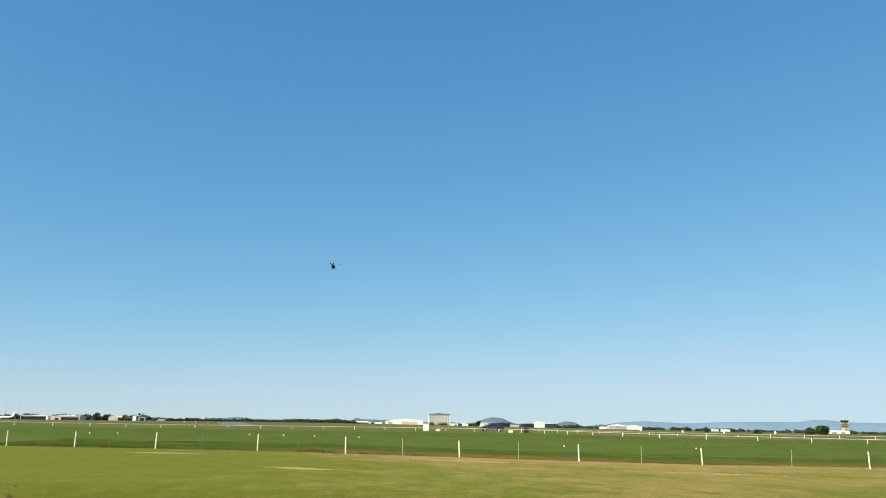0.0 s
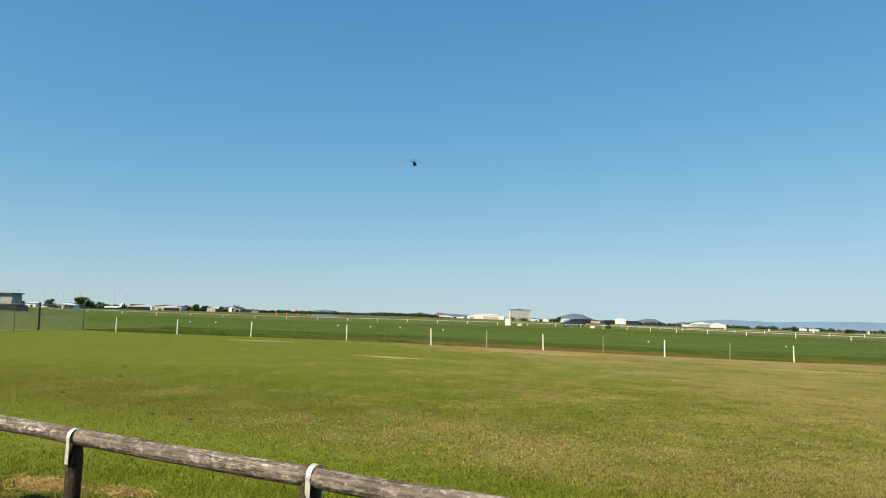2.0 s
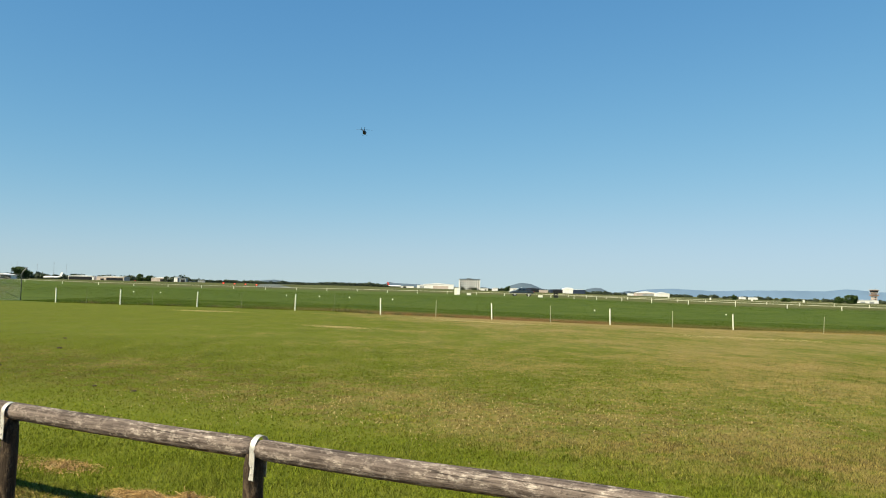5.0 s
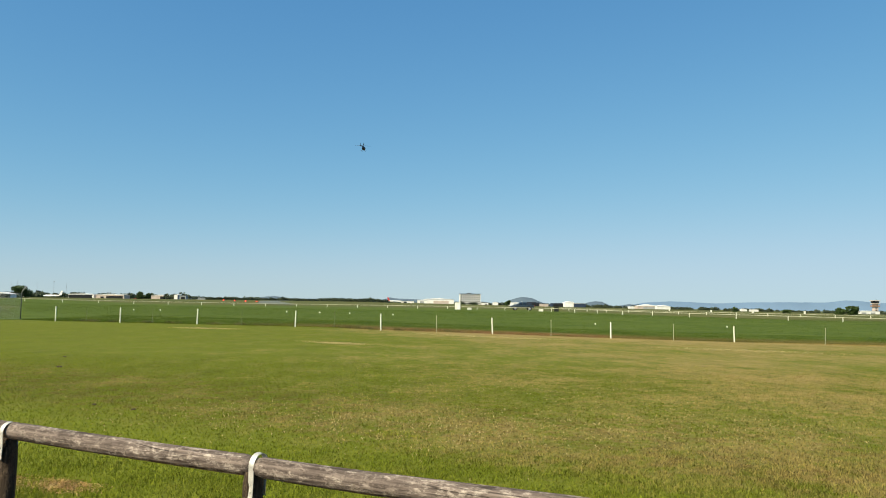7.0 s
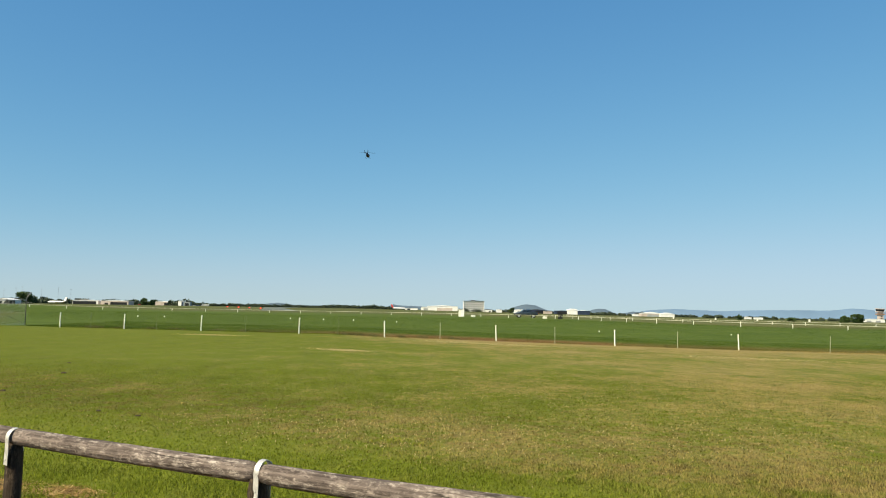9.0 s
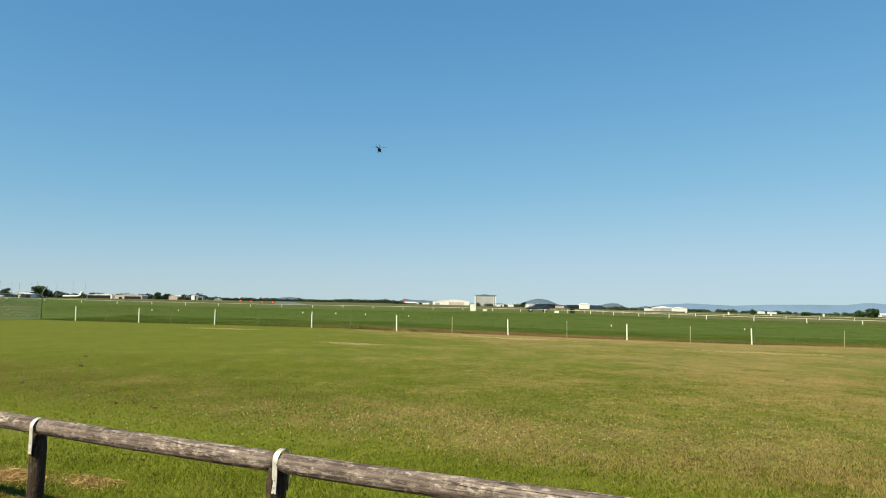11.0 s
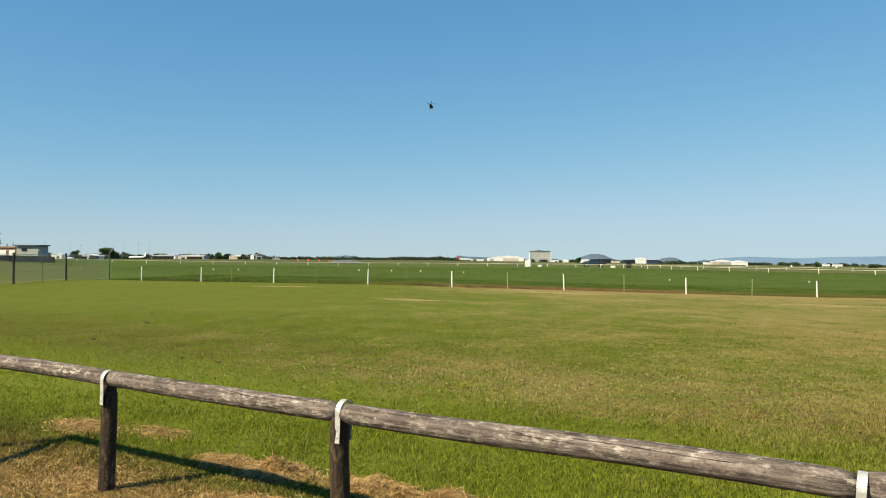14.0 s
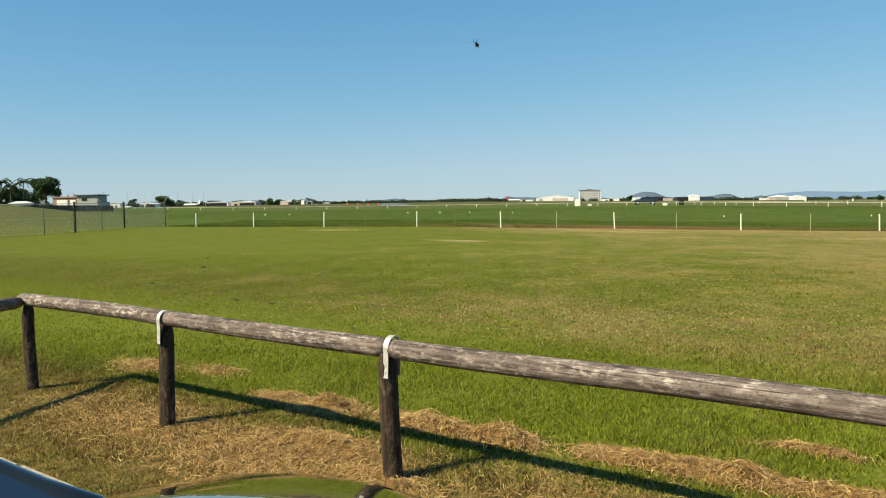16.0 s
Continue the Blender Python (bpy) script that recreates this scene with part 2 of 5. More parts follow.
def turf_material(name, blades, low=0.4, high=1.75):
    m, nt, b = nodes_of(name)
    gr = nt.nodes.new("ShaderNodeGroup")
    gr.node_tree = TURF
    col = gr.outputs[0]
    geo = nt.nodes.new("ShaderNodeNewGeometry")
    if blades:
        rnd = geo.outputs["Random Per Island"]
        hsv = nt.nodes.new("ShaderNodeHueSaturation")
        put(nt, hsv.inputs["Value"], ramp(nt, rnd, 0, 1, low, high))
        nt.links.new(col, hsv.inputs["Color"])
        pale = calc(nt, "GREATER_THAN", calc(nt, "FRACT", calc(nt, "MULTIPLY", rnd, 37.0)), calc(nt, "SUBTRACT", 1.0, calc(nt, "MULTIPLY", gr.outputs[1], 0.20)))
        col = mix(nt, pale, hsv.outputs[0], (0.38, 0.30, 0.09))
        thin = nt.nodes.new("ShaderNodeBsdfTranslucent")
        nt.links.new(col, thin.inputs["Color"])
        both = nt.nodes.new("ShaderNodeMixShader")
        both.inputs[0].default_value = 0.28
        nt.links.new(b.outputs[0], both.inputs[1])
        nt.links.new(thin.outputs[0], both.inputs[2])
        nt.links.new(both.outputs[0], nt.nodes["Material Output"].inputs["Surface"])
    else:
        pos = geo.outputs["Position"]
        h = noise_at(nt, pos, 14.0, (1, 1, 1), 5)
        h2 = noise_at(nt, pos, 1.6, (1, 1, 1), 4)
        # shade under the blades is put into the colour at the bump's low spots
        col = mix(nt, ramp(nt, h, 0.35, 0.65), mix(nt, 0.25, col, (0.05, 0.045, 0.008)), col)
        bump(nt, b, calc(nt, "ADD", h, h2), 0.8, 0.05)
    nt.links.new(col, b.inputs["Base Color"])
    b.inputs["Roughness"].default_value = 0.85
    b.inputs["Specular IOR Level"].default_value = 0.06
    return m


def wood(name, dark, light, pale, shift=0.0):
    """Weathered round timber, with the grain along the object's x axis."""
    m, nt, b = nodes_of(name)
    pos = nt.nodes.new("ShaderNodeTexCoord").outputs["Object"]
    info = nt.nodes.new("ShaderNodeObjectInfo").outputs["Random"]
    off = nt.nodes.new("ShaderNodeVectorMath")
    off.operation = "ADD"
    comb = nt.nodes.new("ShaderNodeCombineXYZ")
    put(nt, comb.inputs[0], calc(nt, "MULTIPLY", info, 30.0))
    nt.links.new(pos, off.inputs[0])
    nt.links.new(comb.outputs[0], off.inputs[1])
    v = off.outputs[0]
    grain = noise_at(nt, v, 26, (0.07, 1.6, 1.6), 5, 0.65)
    streak = noise_at(nt, v, 9, (0.16, 1.3, 1.3), 4)
    blotch = noise_at(nt, v, 28, (0.42, 1, 1), 6, 0.78)
    stain = noise_at(nt, v, 4.5, (0.6, 1, 1), 4, 0.65)
    crack = noise_at(nt, v, 17, (0.035, 1.5, 1.5), 2, 0.4)
    c = mix(nt, ramp(nt, grain, 0.3, 0.7), dark, light)
    c = mix(nt, ramp(nt, blotch, 0.47, 0.66), c, mix(nt, ramp(nt, streak, 0.35, 0.6), light, pale))
    speck = noise_at(nt, v, 75, (0.5, 1, 1), 3, 0.7)
    c = mix(nt, calc(nt, "MULTIPLY", ramp(nt, speck, 0.54, 0.66), 0.6), c, dark)
    c = mix(nt, calc(nt, "MULTIPLY", ramp(nt, stain, 0.52, 0.68), 0.6), c, dark)
    knot = nt.nodes.new("ShaderNodeTexVoronoi")
    mp = nt.nodes.new("ShaderNodeMapping")
    mp.inputs["Scale"].default_value = (1.3, 4.5, 4.5)
    nt.links.new(v, mp.inputs[0])
    nt.links.new(mp.outputs[0], knot.inputs["Vector"])
    knot.inputs["Scale"].default_value = 1.6
    k = ramp(nt, knot.outputs["Distance"], 0.05, 0.16, 1, 0)
    c = mix(nt, calc(nt, "MULTIPLY", k, 0.75), c, tuple(q * 0.45 for q in dark))
    cr = ramp(nt, calc(nt, "ABSOLUTE", calc(nt, "SUBTRACT", crack, 0.5)), 0.0, 0.018, 1, 0)
    cr = calc(nt, "MULTIPLY", cr, ramp(nt, streak, 0.48, 0.6))
    c = mix(nt, calc(nt, "MULTIPLY", cr, 0.85), c, (0.02, 0.016, 0.013))
    nt.links.new(c, b.inputs["Base Color"])
    b.inputs["Roughness"].default_value = 0.85
    b.inputs["Specular IOR Level"].default_value = 0.2
    h = calc(nt, "SUBTRACT", calc(nt, "ADD", grain, calc(nt, "MULTIPLY", blotch, 0.7)), calc(nt, "MULTIPLY", cr, 1.2))
    bump(nt, b, h, 1.0, 0.009)
    return m


def island_colours(name, colours, rough=0.7):
    """Leaves or straw: each piece takes its own shade."""
    m, nt, b = nodes_of(name)
    rnd = nt.nodes.new("ShaderNodeNewGeometry").outputs["Random Per Island"]
    cr = nt.nodes.new("ShaderNodeValToRGB")
    cr.color_ramp.elements[0].color = (*colours[0], 1)
    cr.color_ramp.elements[1].color = (*colours[-1], 1)
    for i, c in enumerate(colours[1:-1]):
        cr.color_ramp.elements.new((i + 1) / (len(colours) - 1)).color = (*c, 1)
    nt.links.new(rnd, cr.inputs[0])
    nt.links.new(cr.outputs[0], b.inputs["Base Color"])
    b.inputs["Roughness"].default_value = rough
    b.inputs["Specular IOR Level"].default_value = 0.25
    return m


def glassy(name, colour, rough=0.03):
    m, nt, b = nodes_of(name)
    b.inputs["Base Color"].default_value = (*colour, 1)
    b.inputs["Roughness"].default_value = rough
    b.inputs["Coat Weight"].default_value = 1.0
    b.inputs["Coat Roughness"].default_value = 0.02
    return m


M_GROUND = turf_material("turf_ground", False)
M_BLADE = turf_material("turf_blades", True)
M_BLADE_MID = turf_material("mid_turf_blades", True, 0.6, 1.55)
M_BLADE_FAR = turf_material("far_turf_blades", True, 0.82, 1.3)
M_LOG = wood("weathered_log", (0.045, 0.034, 0.029), (0.21, 0.168, 0.145), (0.50, 0.435, 0.375))
M_POST = wood("stained_post", (0.014, 0.0095, 0.006), (0.06, 0.042, 0.028), (0.15, 0.11, 0.072))
M_ZINC = plain("galvanised_steel", (0.62, 0.6, 0.56), 0.5, 0.35, 0.3, 25)
M_WHITE = plain("white_paint", (0.8, 0.79, 0.68), 0.55, 0, 0.15, 6)
M_PICKET = plain("grey_green_picket", (0.11, 0.14, 0.055), 0.7, 0, 0.3, 8)
M_PICKET_PALE = plain("pale_picket", (0.44, 0.44, 0.3), 0.7, 0, 0.3, 8)
M_STEEL_DARK = plain("dark_steel_post", (0.025, 0.026, 0.024), 0.8, 0, 0.3, 8, shine=0.1)
M_STEEL = plain("grey_steel_post", (0.2, 0.2, 0.19), 0.6, 0.3, 0.3, 8)
M_WIRE = plain("fence_wire", (0.5, 0.5, 0.47), 0.5, 0.4, 0.3, 8)
M_CREAM = plain("cream_rail_plastic", (0.6, 0.58, 0.44), 0.5, 0, 0.15, 2)
M_STRAW = island_colours("dry_straw", [(0.05, 0.022, 0.006), (0.26, 0.14, 0.04), (0.55, 0.36, 0.125), (0.13, 0.062, 0.017), (0.76, 0.56, 0.24)])
M_STRAW_PALE = island_colours("bleached_straw", [(0.30, 0.25, 0.10), (0.44, 0.36, 0.16), (0.36, 0.27, 0.11), (0.54, 0.45, 0.22)])
M_WEED = island_colours("yellow_green_weed", [(0.12, 0.15, 0.01), (0.2, 0.22, 0.015), (0.26, 0.25, 0.02)])
M_TUFT = island_colours("long_grass", [(0.05, 0.06, 0.014), (0.09, 0.1, 0.022), (0.17, 0.12, 0.045)])
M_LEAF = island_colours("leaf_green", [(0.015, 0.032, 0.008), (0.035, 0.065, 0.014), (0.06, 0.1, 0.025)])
# leaf green for the far woods, with bluish air haze mixed into its shades
M_HAZED_LEAF = island_colours("hazed_leaf_green", [(0.032, 0.048, 0.03), (0.048, 0.068, 0.038), (0.064, 0.08, 0.045)])
M_SOIL = plain("dark_soil", (0.05, 0.036, 0.02), 0.95, 0, 0.4, 12)
M_BARK = plain("bark", (0.12, 0.09, 0.065), 0.9, 0, 0.4, 6)
M_ASPHALT = plain("asphalt", (0.06, 0.06, 0.06), 0.9, 0, 0.35, 4)
M_RUNWAY = plain("runway_asphalt", (0.10, 0.115, 0.09), 0.85, 0, 0.15, 0.05)
M_KERB = plain("weathered_concrete", (0.34, 0.3, 0.24), 0.9, 0, 0.35, 9)
M_PAINT = plain("dark_green_car_paint", (0.012, 0.014, 0.008), 0.12, 0.0, 0.1, 2, coat=1.0)
M_GLASS = glassy("tinted_car_glass", (0.012, 0.016, 0.022))
M_RUBBER = plain("black_rubber", (0.02, 0.02, 0.02), 0.8, 0, 0.3, 10)
M_RIM = plain("alloy_rim", (0.5, 0.5, 0.5), 0.35, 0.8, 0.2, 10)
M_LAMP = glassy("lamp_lens", (0.6, 0.62, 0.62), 0.08)
M_UTE = plain("grey_blue_metallic_paint", (0.035, 0.05, 0.062), 0.3, 0.4, 0.15, 2, coat=0.8)
M_HELI = plain("dark_navy_paint", (0.012, 0.014, 0.025), 0.35, 0, 0.2, 1)
M_BLADE_GREY = plain("rotor_grey", (0.05, 0.05, 0.055), 0.5, 0, 0.2, 1)
M_ROOF_WHITE = plain("white_metal_roof", (0.8, 0.8, 0.79), 0.5, 0, 0.12, 0.15)
M_WALL_WHITE = plain("white_wall", (0.76, 0.75, 0.72), 0.8, 0, 0.1, 0.2)
M_WALL_CREAM = plain("cream_wall", (0.5, 0.42, 0.37), 0.8, 0, 0.2, 0.2)
M_WALL_GREY = plain("grey_wall", (0.3, 0.32, 0.32), 0.8, 0, 0.2, 0.2)
M_CLAD = plain("grey_cladding", (0.29, 0.3, 0.29), 0.7, 0, 0.15, 0.4)
M_BRICK = plain("red_brown_brick_wall", (0.3, 0.19, 0.13), 0.85, 0, 0.25, 0.6)
# near-black for glazing, and for the shade drawn inside open hangar fronts
M_DARK = plain("dark_opening", (0.02, 0.022, 0.025), 0.8, 0, 0.3, 0.3, shine=0.1)
M_NAVY = plain("navy_cladding", (0.03, 0.045, 0.08), 0.7, 0, 0.2, 0.3, shine=0.2)
M_ROOF_DARK = plain("dark_roof", (0.06, 0.065, 0.075), 0.6, 0, 0.2, 0.3)
M_SHADE = plain("dark_shade_cloth", (0.03, 0.035, 0.032), 0.9, 0, 0.3, 1, shine=0.1)
M_RED = plain("red_signal_lens", (0.6, 0.05, 0.02), 0.4, 0, 0.1, 3, glow=((1.0, 0.12, 0.06), 1.6))
# blue distance haze is put into the hills' base colours
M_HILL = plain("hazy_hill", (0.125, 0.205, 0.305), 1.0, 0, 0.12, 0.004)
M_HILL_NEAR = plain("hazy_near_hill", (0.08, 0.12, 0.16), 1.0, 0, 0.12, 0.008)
M_REDFIN = plain("red_tail_fin", (0.5, 0.05, 0.04), 0.5, 0, 0.1, 1)


# ---- ground ----
def smooth01(v):
    v = np.clip(v, 0, 1)
    return v * v * (3 - 2 * v)


FALL_X = (-5, -1.9, 4.9, 11.9, 19.7, 28.8, 60)
FALL_LAWN = (0, -0.08, -0.25, -0.40, -0.55, -0.63, -0.9)


def height(x, y):
    """The lie of the land: level by the rail, falling gently to the east, a low bank beyond the wire fence."""
    h = (-0.009 * np.clip(x, 0, 1500) - 0.001 * np.clip(-x, 0, 1500)) * smooth01((y - 150) / 250) - 0.0018 * np.clip(y - 150, 0, 5000)
    lawn = np.interp(x, FALL_X, FALL_LAWN) * np.clip((y - 6) / 40, 0, 1)
    track = np.interp(x, (25, 40, 60, 100, 400), (0, -0.2, -0.4, -0.5, -0.6))
    h = h + lawn + (track - lawn) * smooth01((y - 62) / 48)
    h = h + 2.5 * np.exp(-(((x + 60) / 15) ** 2 + ((y - 68) / 15) ** 2))
    return h + 0.9 * smooth01((-x - 60) / 40) * smooth01((y - 90) / 40)


def land(x, y):
    """The ground's height at one place."""
    return float(height(np.array(float(x)), np.array(float(y))))


def at_land(ratio, dist):
    """A place on the land in the direction x / y = ratio."""
    x = ratio * dist
    return (x, dist, land(x, dist) - 0.02)


def sheet(name, xs, ys, lift=0.0):
    X, Y = np.meshgrid(xs, ys)
    Z = height(X, Y) + lift
    nx, ny = len(xs), len(ys)
    v = np.stack([X, Y, Z], -1).reshape(-1, 3)
    i = (np.arange(ny - 1)[:, None] * nx + np.arange(nx - 1)[None]).ravel()
    return quick_mesh(name, v, np.stack([i, i + 1, i + nx + 1, i + nx], -1))


def quick_mesh(name, verts, faces):
    """A mesh from arrays, all faces with the same number of corners."""
    me = bpy.data.meshes.new(name)
    n, k = faces.shape
    me.vertices.add(len(verts))
    me.vertices.foreach_set("co", verts.astype(np.float32).ravel())
    me.loops.add(n * k)
    me.loops.foreach_set("vertex_index", faces.astype(np.int32).ravel())
    me.polygons.add(n)
    me.polygons.foreach_set("loop_start", np.arange(0, n * k, k, dtype=np.int32))
    me.update(calc_edges=True)
    return me


u = np.linspace(-1, 1, 181)
gx = 4600 * np.sinh(u * 6.5) / np.sinh(6.5)
me = sheet("ground", gx, gx + 30)
tagged(part("ground", me, M_GROUND), "mown green and dry lawn, race track turf and airfield grass", "ground", kind="structure")


# ---- log rail fence ----
rng = np.random.default_rng(7)


def log_mesh(length, r0, r1, seed, ends=0.012):
    bm = bmesh.new()
    n, seg, rings = max(8, int(length / 0.07)), 28, []
    for i in range(n + 1):
        s = i / n
        r = r0 + (r1 - r0) * s
        sag = Vector((0, 0.012 * math.sin(3 * s + seed), 0.010 * math.sin(5 * s + 2 * seed)))
        ring = []
        for k in range(seg):
            a = 2 * math.pi * k / seg
            p = Vector((s * length, math.cos(a), math.sin(a)))
            w = noise.noise(Vector((p.x * 1.6 + seed * 9, p.y * 0.9, p.z * 0.9))) * 0.05 + noise.noise(Vector((p.x * 0.7, p.y * 5, p.z * 5 + seed))) * 0.03
            rr = r * (1 + w)
            if i in (0, n):
                rr -= ends
            ring.append(bm.verts.new(sag + Vector((p.x + (0.01 if i == 0 else -0.01 if i == n else 0) * 0, p.y * rr, p.z * rr))))
        rings.append(ring)
    for a, b in zip(rings, rings[1:]):
        for k in range(seg):
            bm.faces.new((a[k], a[(k + 1) % seg], b[(k + 1) % seg], b[k]))
    bm.faces.new(rings[0][::-1])
    bm.faces.new(rings[-1])
    return bm


def strap_mesh(r, w, drop):
    """A flat steel band over a log of radius r, with a leg down each side; x along the log."""
    bm = bmesh.new()
    q = 0.052
    path = [(-q, -drop), (-q, -0.075)] + [(-r * math.cos(a), r * math.sin(a)) for a in np.linspace(0, math.pi, 15)] + [(q, -0.075), (q, -drop)]
    rows = []
    for y, z in path:
        k = 1 + 0.004 / r
        rows.append([bm.verts.new((s * w / 2, y * g, z * g if z > 0 else z)) for s, g in ((-1, 1), (1, 1), (1, k), (-1, k))])
    for a, b in zip(rows, rows[1:]):
        for j in range(4):
            bm.faces.new((a[j], a[(j + 1) % 4], b[(j + 1) % 4], b[j]))
    bm.faces.new(rows[0])
    bm.faces.new(rows[-1])
    for z in (-0.1, -0.14, -0.17):
        for side in (-1, 1):
            if -z < drop:
                bmesh.ops.create_icosphere(bm, subdivisions=1, radius=0.006, matrix=Matrix.Translation((0, side * (q + 0.004), z)))
    return bm


P0, P1, P2, P3 = Vector((-4.27, 6.36, 0)), Vector((-2.52, 5.38, 0)), Vector((-0.69, 4.42, 0)), Vector((1.50, 3.14, 0))
PM, PN = Vector((-4.55, 4.3, 0)), Vector((3.7, 1.86, 0))
LOG_Z = 0.777
fence = thing("log_rail_fence", "low fence of weathered grey logs on dark round timber posts", "fence")


def fence_post(p, r, top, seed):
    m, n = along((p.x, p.y, -0.25), (p.x + 0.008 * math.sin(seed), p.y + 0.006, top))
    part("post", log_mesh(n, r * 1.03, r * 0.98, seed), M_POST, fence, at=m, smooth=True)


for k, (p, r) in enumerate(((PM, 0.05), (P0, 0.05), (P1, 0.055), (P2, 0.056), (P3, 0.056), (PN, 0.056))):
    fence_post(p, r, LOG_Z - 0.035, k + 1.0)


def rail_log(p, q, r0, r1, seed, z0=LOG_Z, z1=LOG_Z):
    m, n = along((p.x, p.y, z0), (q.x, q.y, z1))
    part("log", log_mesh(n, r0, r1, seed), M_LOG, fence, at=m, smooth=True)


RAIL_D = (P2 - P1).normalized()
rail_log(P0 - RAIL_D * 0.09, P2 + RAIL_D * 0.005, 0.055, 0.057, 3.3, LOG_Z + 0.008)
rail_log(P2 + RAIL_D * 0.012, P3 + RAIL_D * 0.01, 0.057, 0.057, 5.1)
rail_log(P3 + RAIL_D * 0.022, PN + RAIL_D * 0.1, 0.059, 0.058, 7.7, LOG_Z + 0.012)
rail_log(P0 + Vector((-0.02, -0.075, 0)), PM + Vector((0, -0.1, 0)), 0.054, 0.054, 9.2)
for p, r in ((P1, 0.0565), (P2, 0.0575), (P3, 0.0585)):
    m, _ = along(p + RAIL_D * 0.022 + Vector((0, 0, LOG_Z + 0.004)), p + RAIL_D + Vector((0, 0, LOG_Z + 0.004)))
    part("strap", strap_mesh(r, 0.034, 0.175), M_ZINC, fence, "pale galvanised steel strap", at=m @ pose(0, 0, 0, 0, 3, 0))

# ---- kerb and the car park behind it ----
KD = Vector((0.868, -0.497, 0))
kerb_a = Vector((-4.01, 4.985, 0))
kerb_b = kerb_a + KD * 9
bm = bmesh.new()
kn = 14
for i in range(kn):
    a = kerb_a + KD * (9 / kn * i + 0.006)
    m, n = along(a, a + KD * (9 / kn - 0.012))
    box(n, 0.11, 0.12, bm=bm, bevel=0.022, m=m @ Matrix.Translation((n / 2, -0.055 + 0.006 * math.sin(4.1 * i), -0.055 + 0.008 * math.sin(7.3 * i))))
tagged(part("kerb", bm, M_KERB), "rough weathered concrete kerb beside the grass", "kerb", kind="structure")
bm = bmesh.new()
nrm = Vector((-KD.y, KD.x, 0))
for p in (kerb_a - nrm * 0.09, kerb_b - nrm * 0.09, kerb_b - nrm * 14, kerb_a - nrm * 14):
    bm.verts.new((p.x, p.y, 0.006))
bm.faces.new(bm.verts)
tagged(part("pavement", bm, M_ASPHALT), "grey asphalt of the car park", "pavement", kind="structure")

# ---- white posts along the track ----
FX = [-60, -27, -23.47, -18.87, -13.62, -7.13, -1.88, 4.86, 11.94, 19.7, 28.8, 60]
FY = [66, 53.6, 51.3, 50.2, 49.0, 46.9, 45.5, 46.8, 46.0, 46.5, 44.1, 40]


def fence_y(x):
    return np.interp(x, FX, FY)


def white_post():
    bm = box(0.062, 0.062, 0.97, bevel=0.01)
    box(0.07, 0.07, 0.03, (0, 0, 0.96), 0.008, bm)
    return bm


first = None
for k, x in enumerate(FX[2:11]):
    m = pose(x, FY[k + 2], land(x, FY[k + 2]) - 0.02, rng.normal(0, 1.2), rng.normal(0, 1.6), rng.uniform(-50, -25))
    if first is None:
        first = part("fence_post", white_post(), M_WHITE, at=m)
        tagged(first, "white painted square timber fence post in grass", "post", "white fence posts")
    else:
        copy_thing(first, m)


def picket():
    bm = box(0.034, 0.008, 0.98, bevel=0.002)
    box(0.008, 0.022, 0.98, (0, 0.014, 0), 0.002, bm)
    box(0.05, 0.045, 0.07, (0, 0.008, 0.94), 0.012, bm)
    return bm


for xs, mat, label in (((-21.2, -16.6, -10.6, -4.7), M_PICKET, "thin grey-green steel picket with a plastic cap"),
                       ((1.41, 8.37, 15.8, 24.6), M_PICKET_PALE, "thin pale weathered picket with a plastic cap")):
    first = None
    for x in xs:
        y = float(fence_y(x)) - 0.1
        m = pose(x, y, land(x, y) - 0.02, rng.normal(0, 1), rng.normal(0, 1.5), rng.uniform(-30, 30))
        if first is None:
            first = part("star_picket", picket(), mat, at=m)
            tagged(first, label, "post", "star pickets")
        else:
            copy_thing(first, m)

# ---- wire mesh fence by the bank ----
WF = [Vector(p) for p in ((-29.5, 33, 0), (-28.6, 37.3, 0), (-27.45, 40.4, 0), (-27.5, 43.4, 0), (-28.1, 47.3, 0), (-28.3, 50.4, 0), (-26.9, 53.6, 0))]
wire = thing("wire_fence", "chain wire fence on dark steel posts with a cranked end post", "fence")
for k, p in enumerate(WF):
    if k == 6:
        part("post", tube([p, p + Vector((0, 0, 1.85)), p + Vector((0.08, 0, 2.0)), p + Vector((0.36, -0.05, 2.3))], 0.032), M_STEEL, wire, "grey galvanised post with a cranked top", smooth=True)
    elif k in (1, 3, 5):
        part("post", box(0.1, 0.1, 1.85, tuple(p), 0.01), M_STEEL_DARK, wire, "dark square steel post")
    else:
        part("post", tube([p, p + Vector((0, 0, 1.8)), p + Vector((-0.2, -0.05, 2.05))], 0.022), M_STEEL, wire, smooth=True)
bm = bmesh.new()
for a, b in zip(WF, WF[1:]):
    for z in (0.08, 0.9, 1.75):
        tube([a + Vector((0, 0, z)), b + Vector((0, 0, z))], 0.005 if z < 1.7 else 0.014, seg=4, bm=bm)
part("line_wire", bm, M_WIRE, wire)
part("brace", tube([WF[5] + Vector((0, 0, 1.6)), WF[6] + Vector((0, 0, 0.1))], 0.009, seg=6), M_STEEL, wire, "grey diagonal brace")
verts, faces = [], []
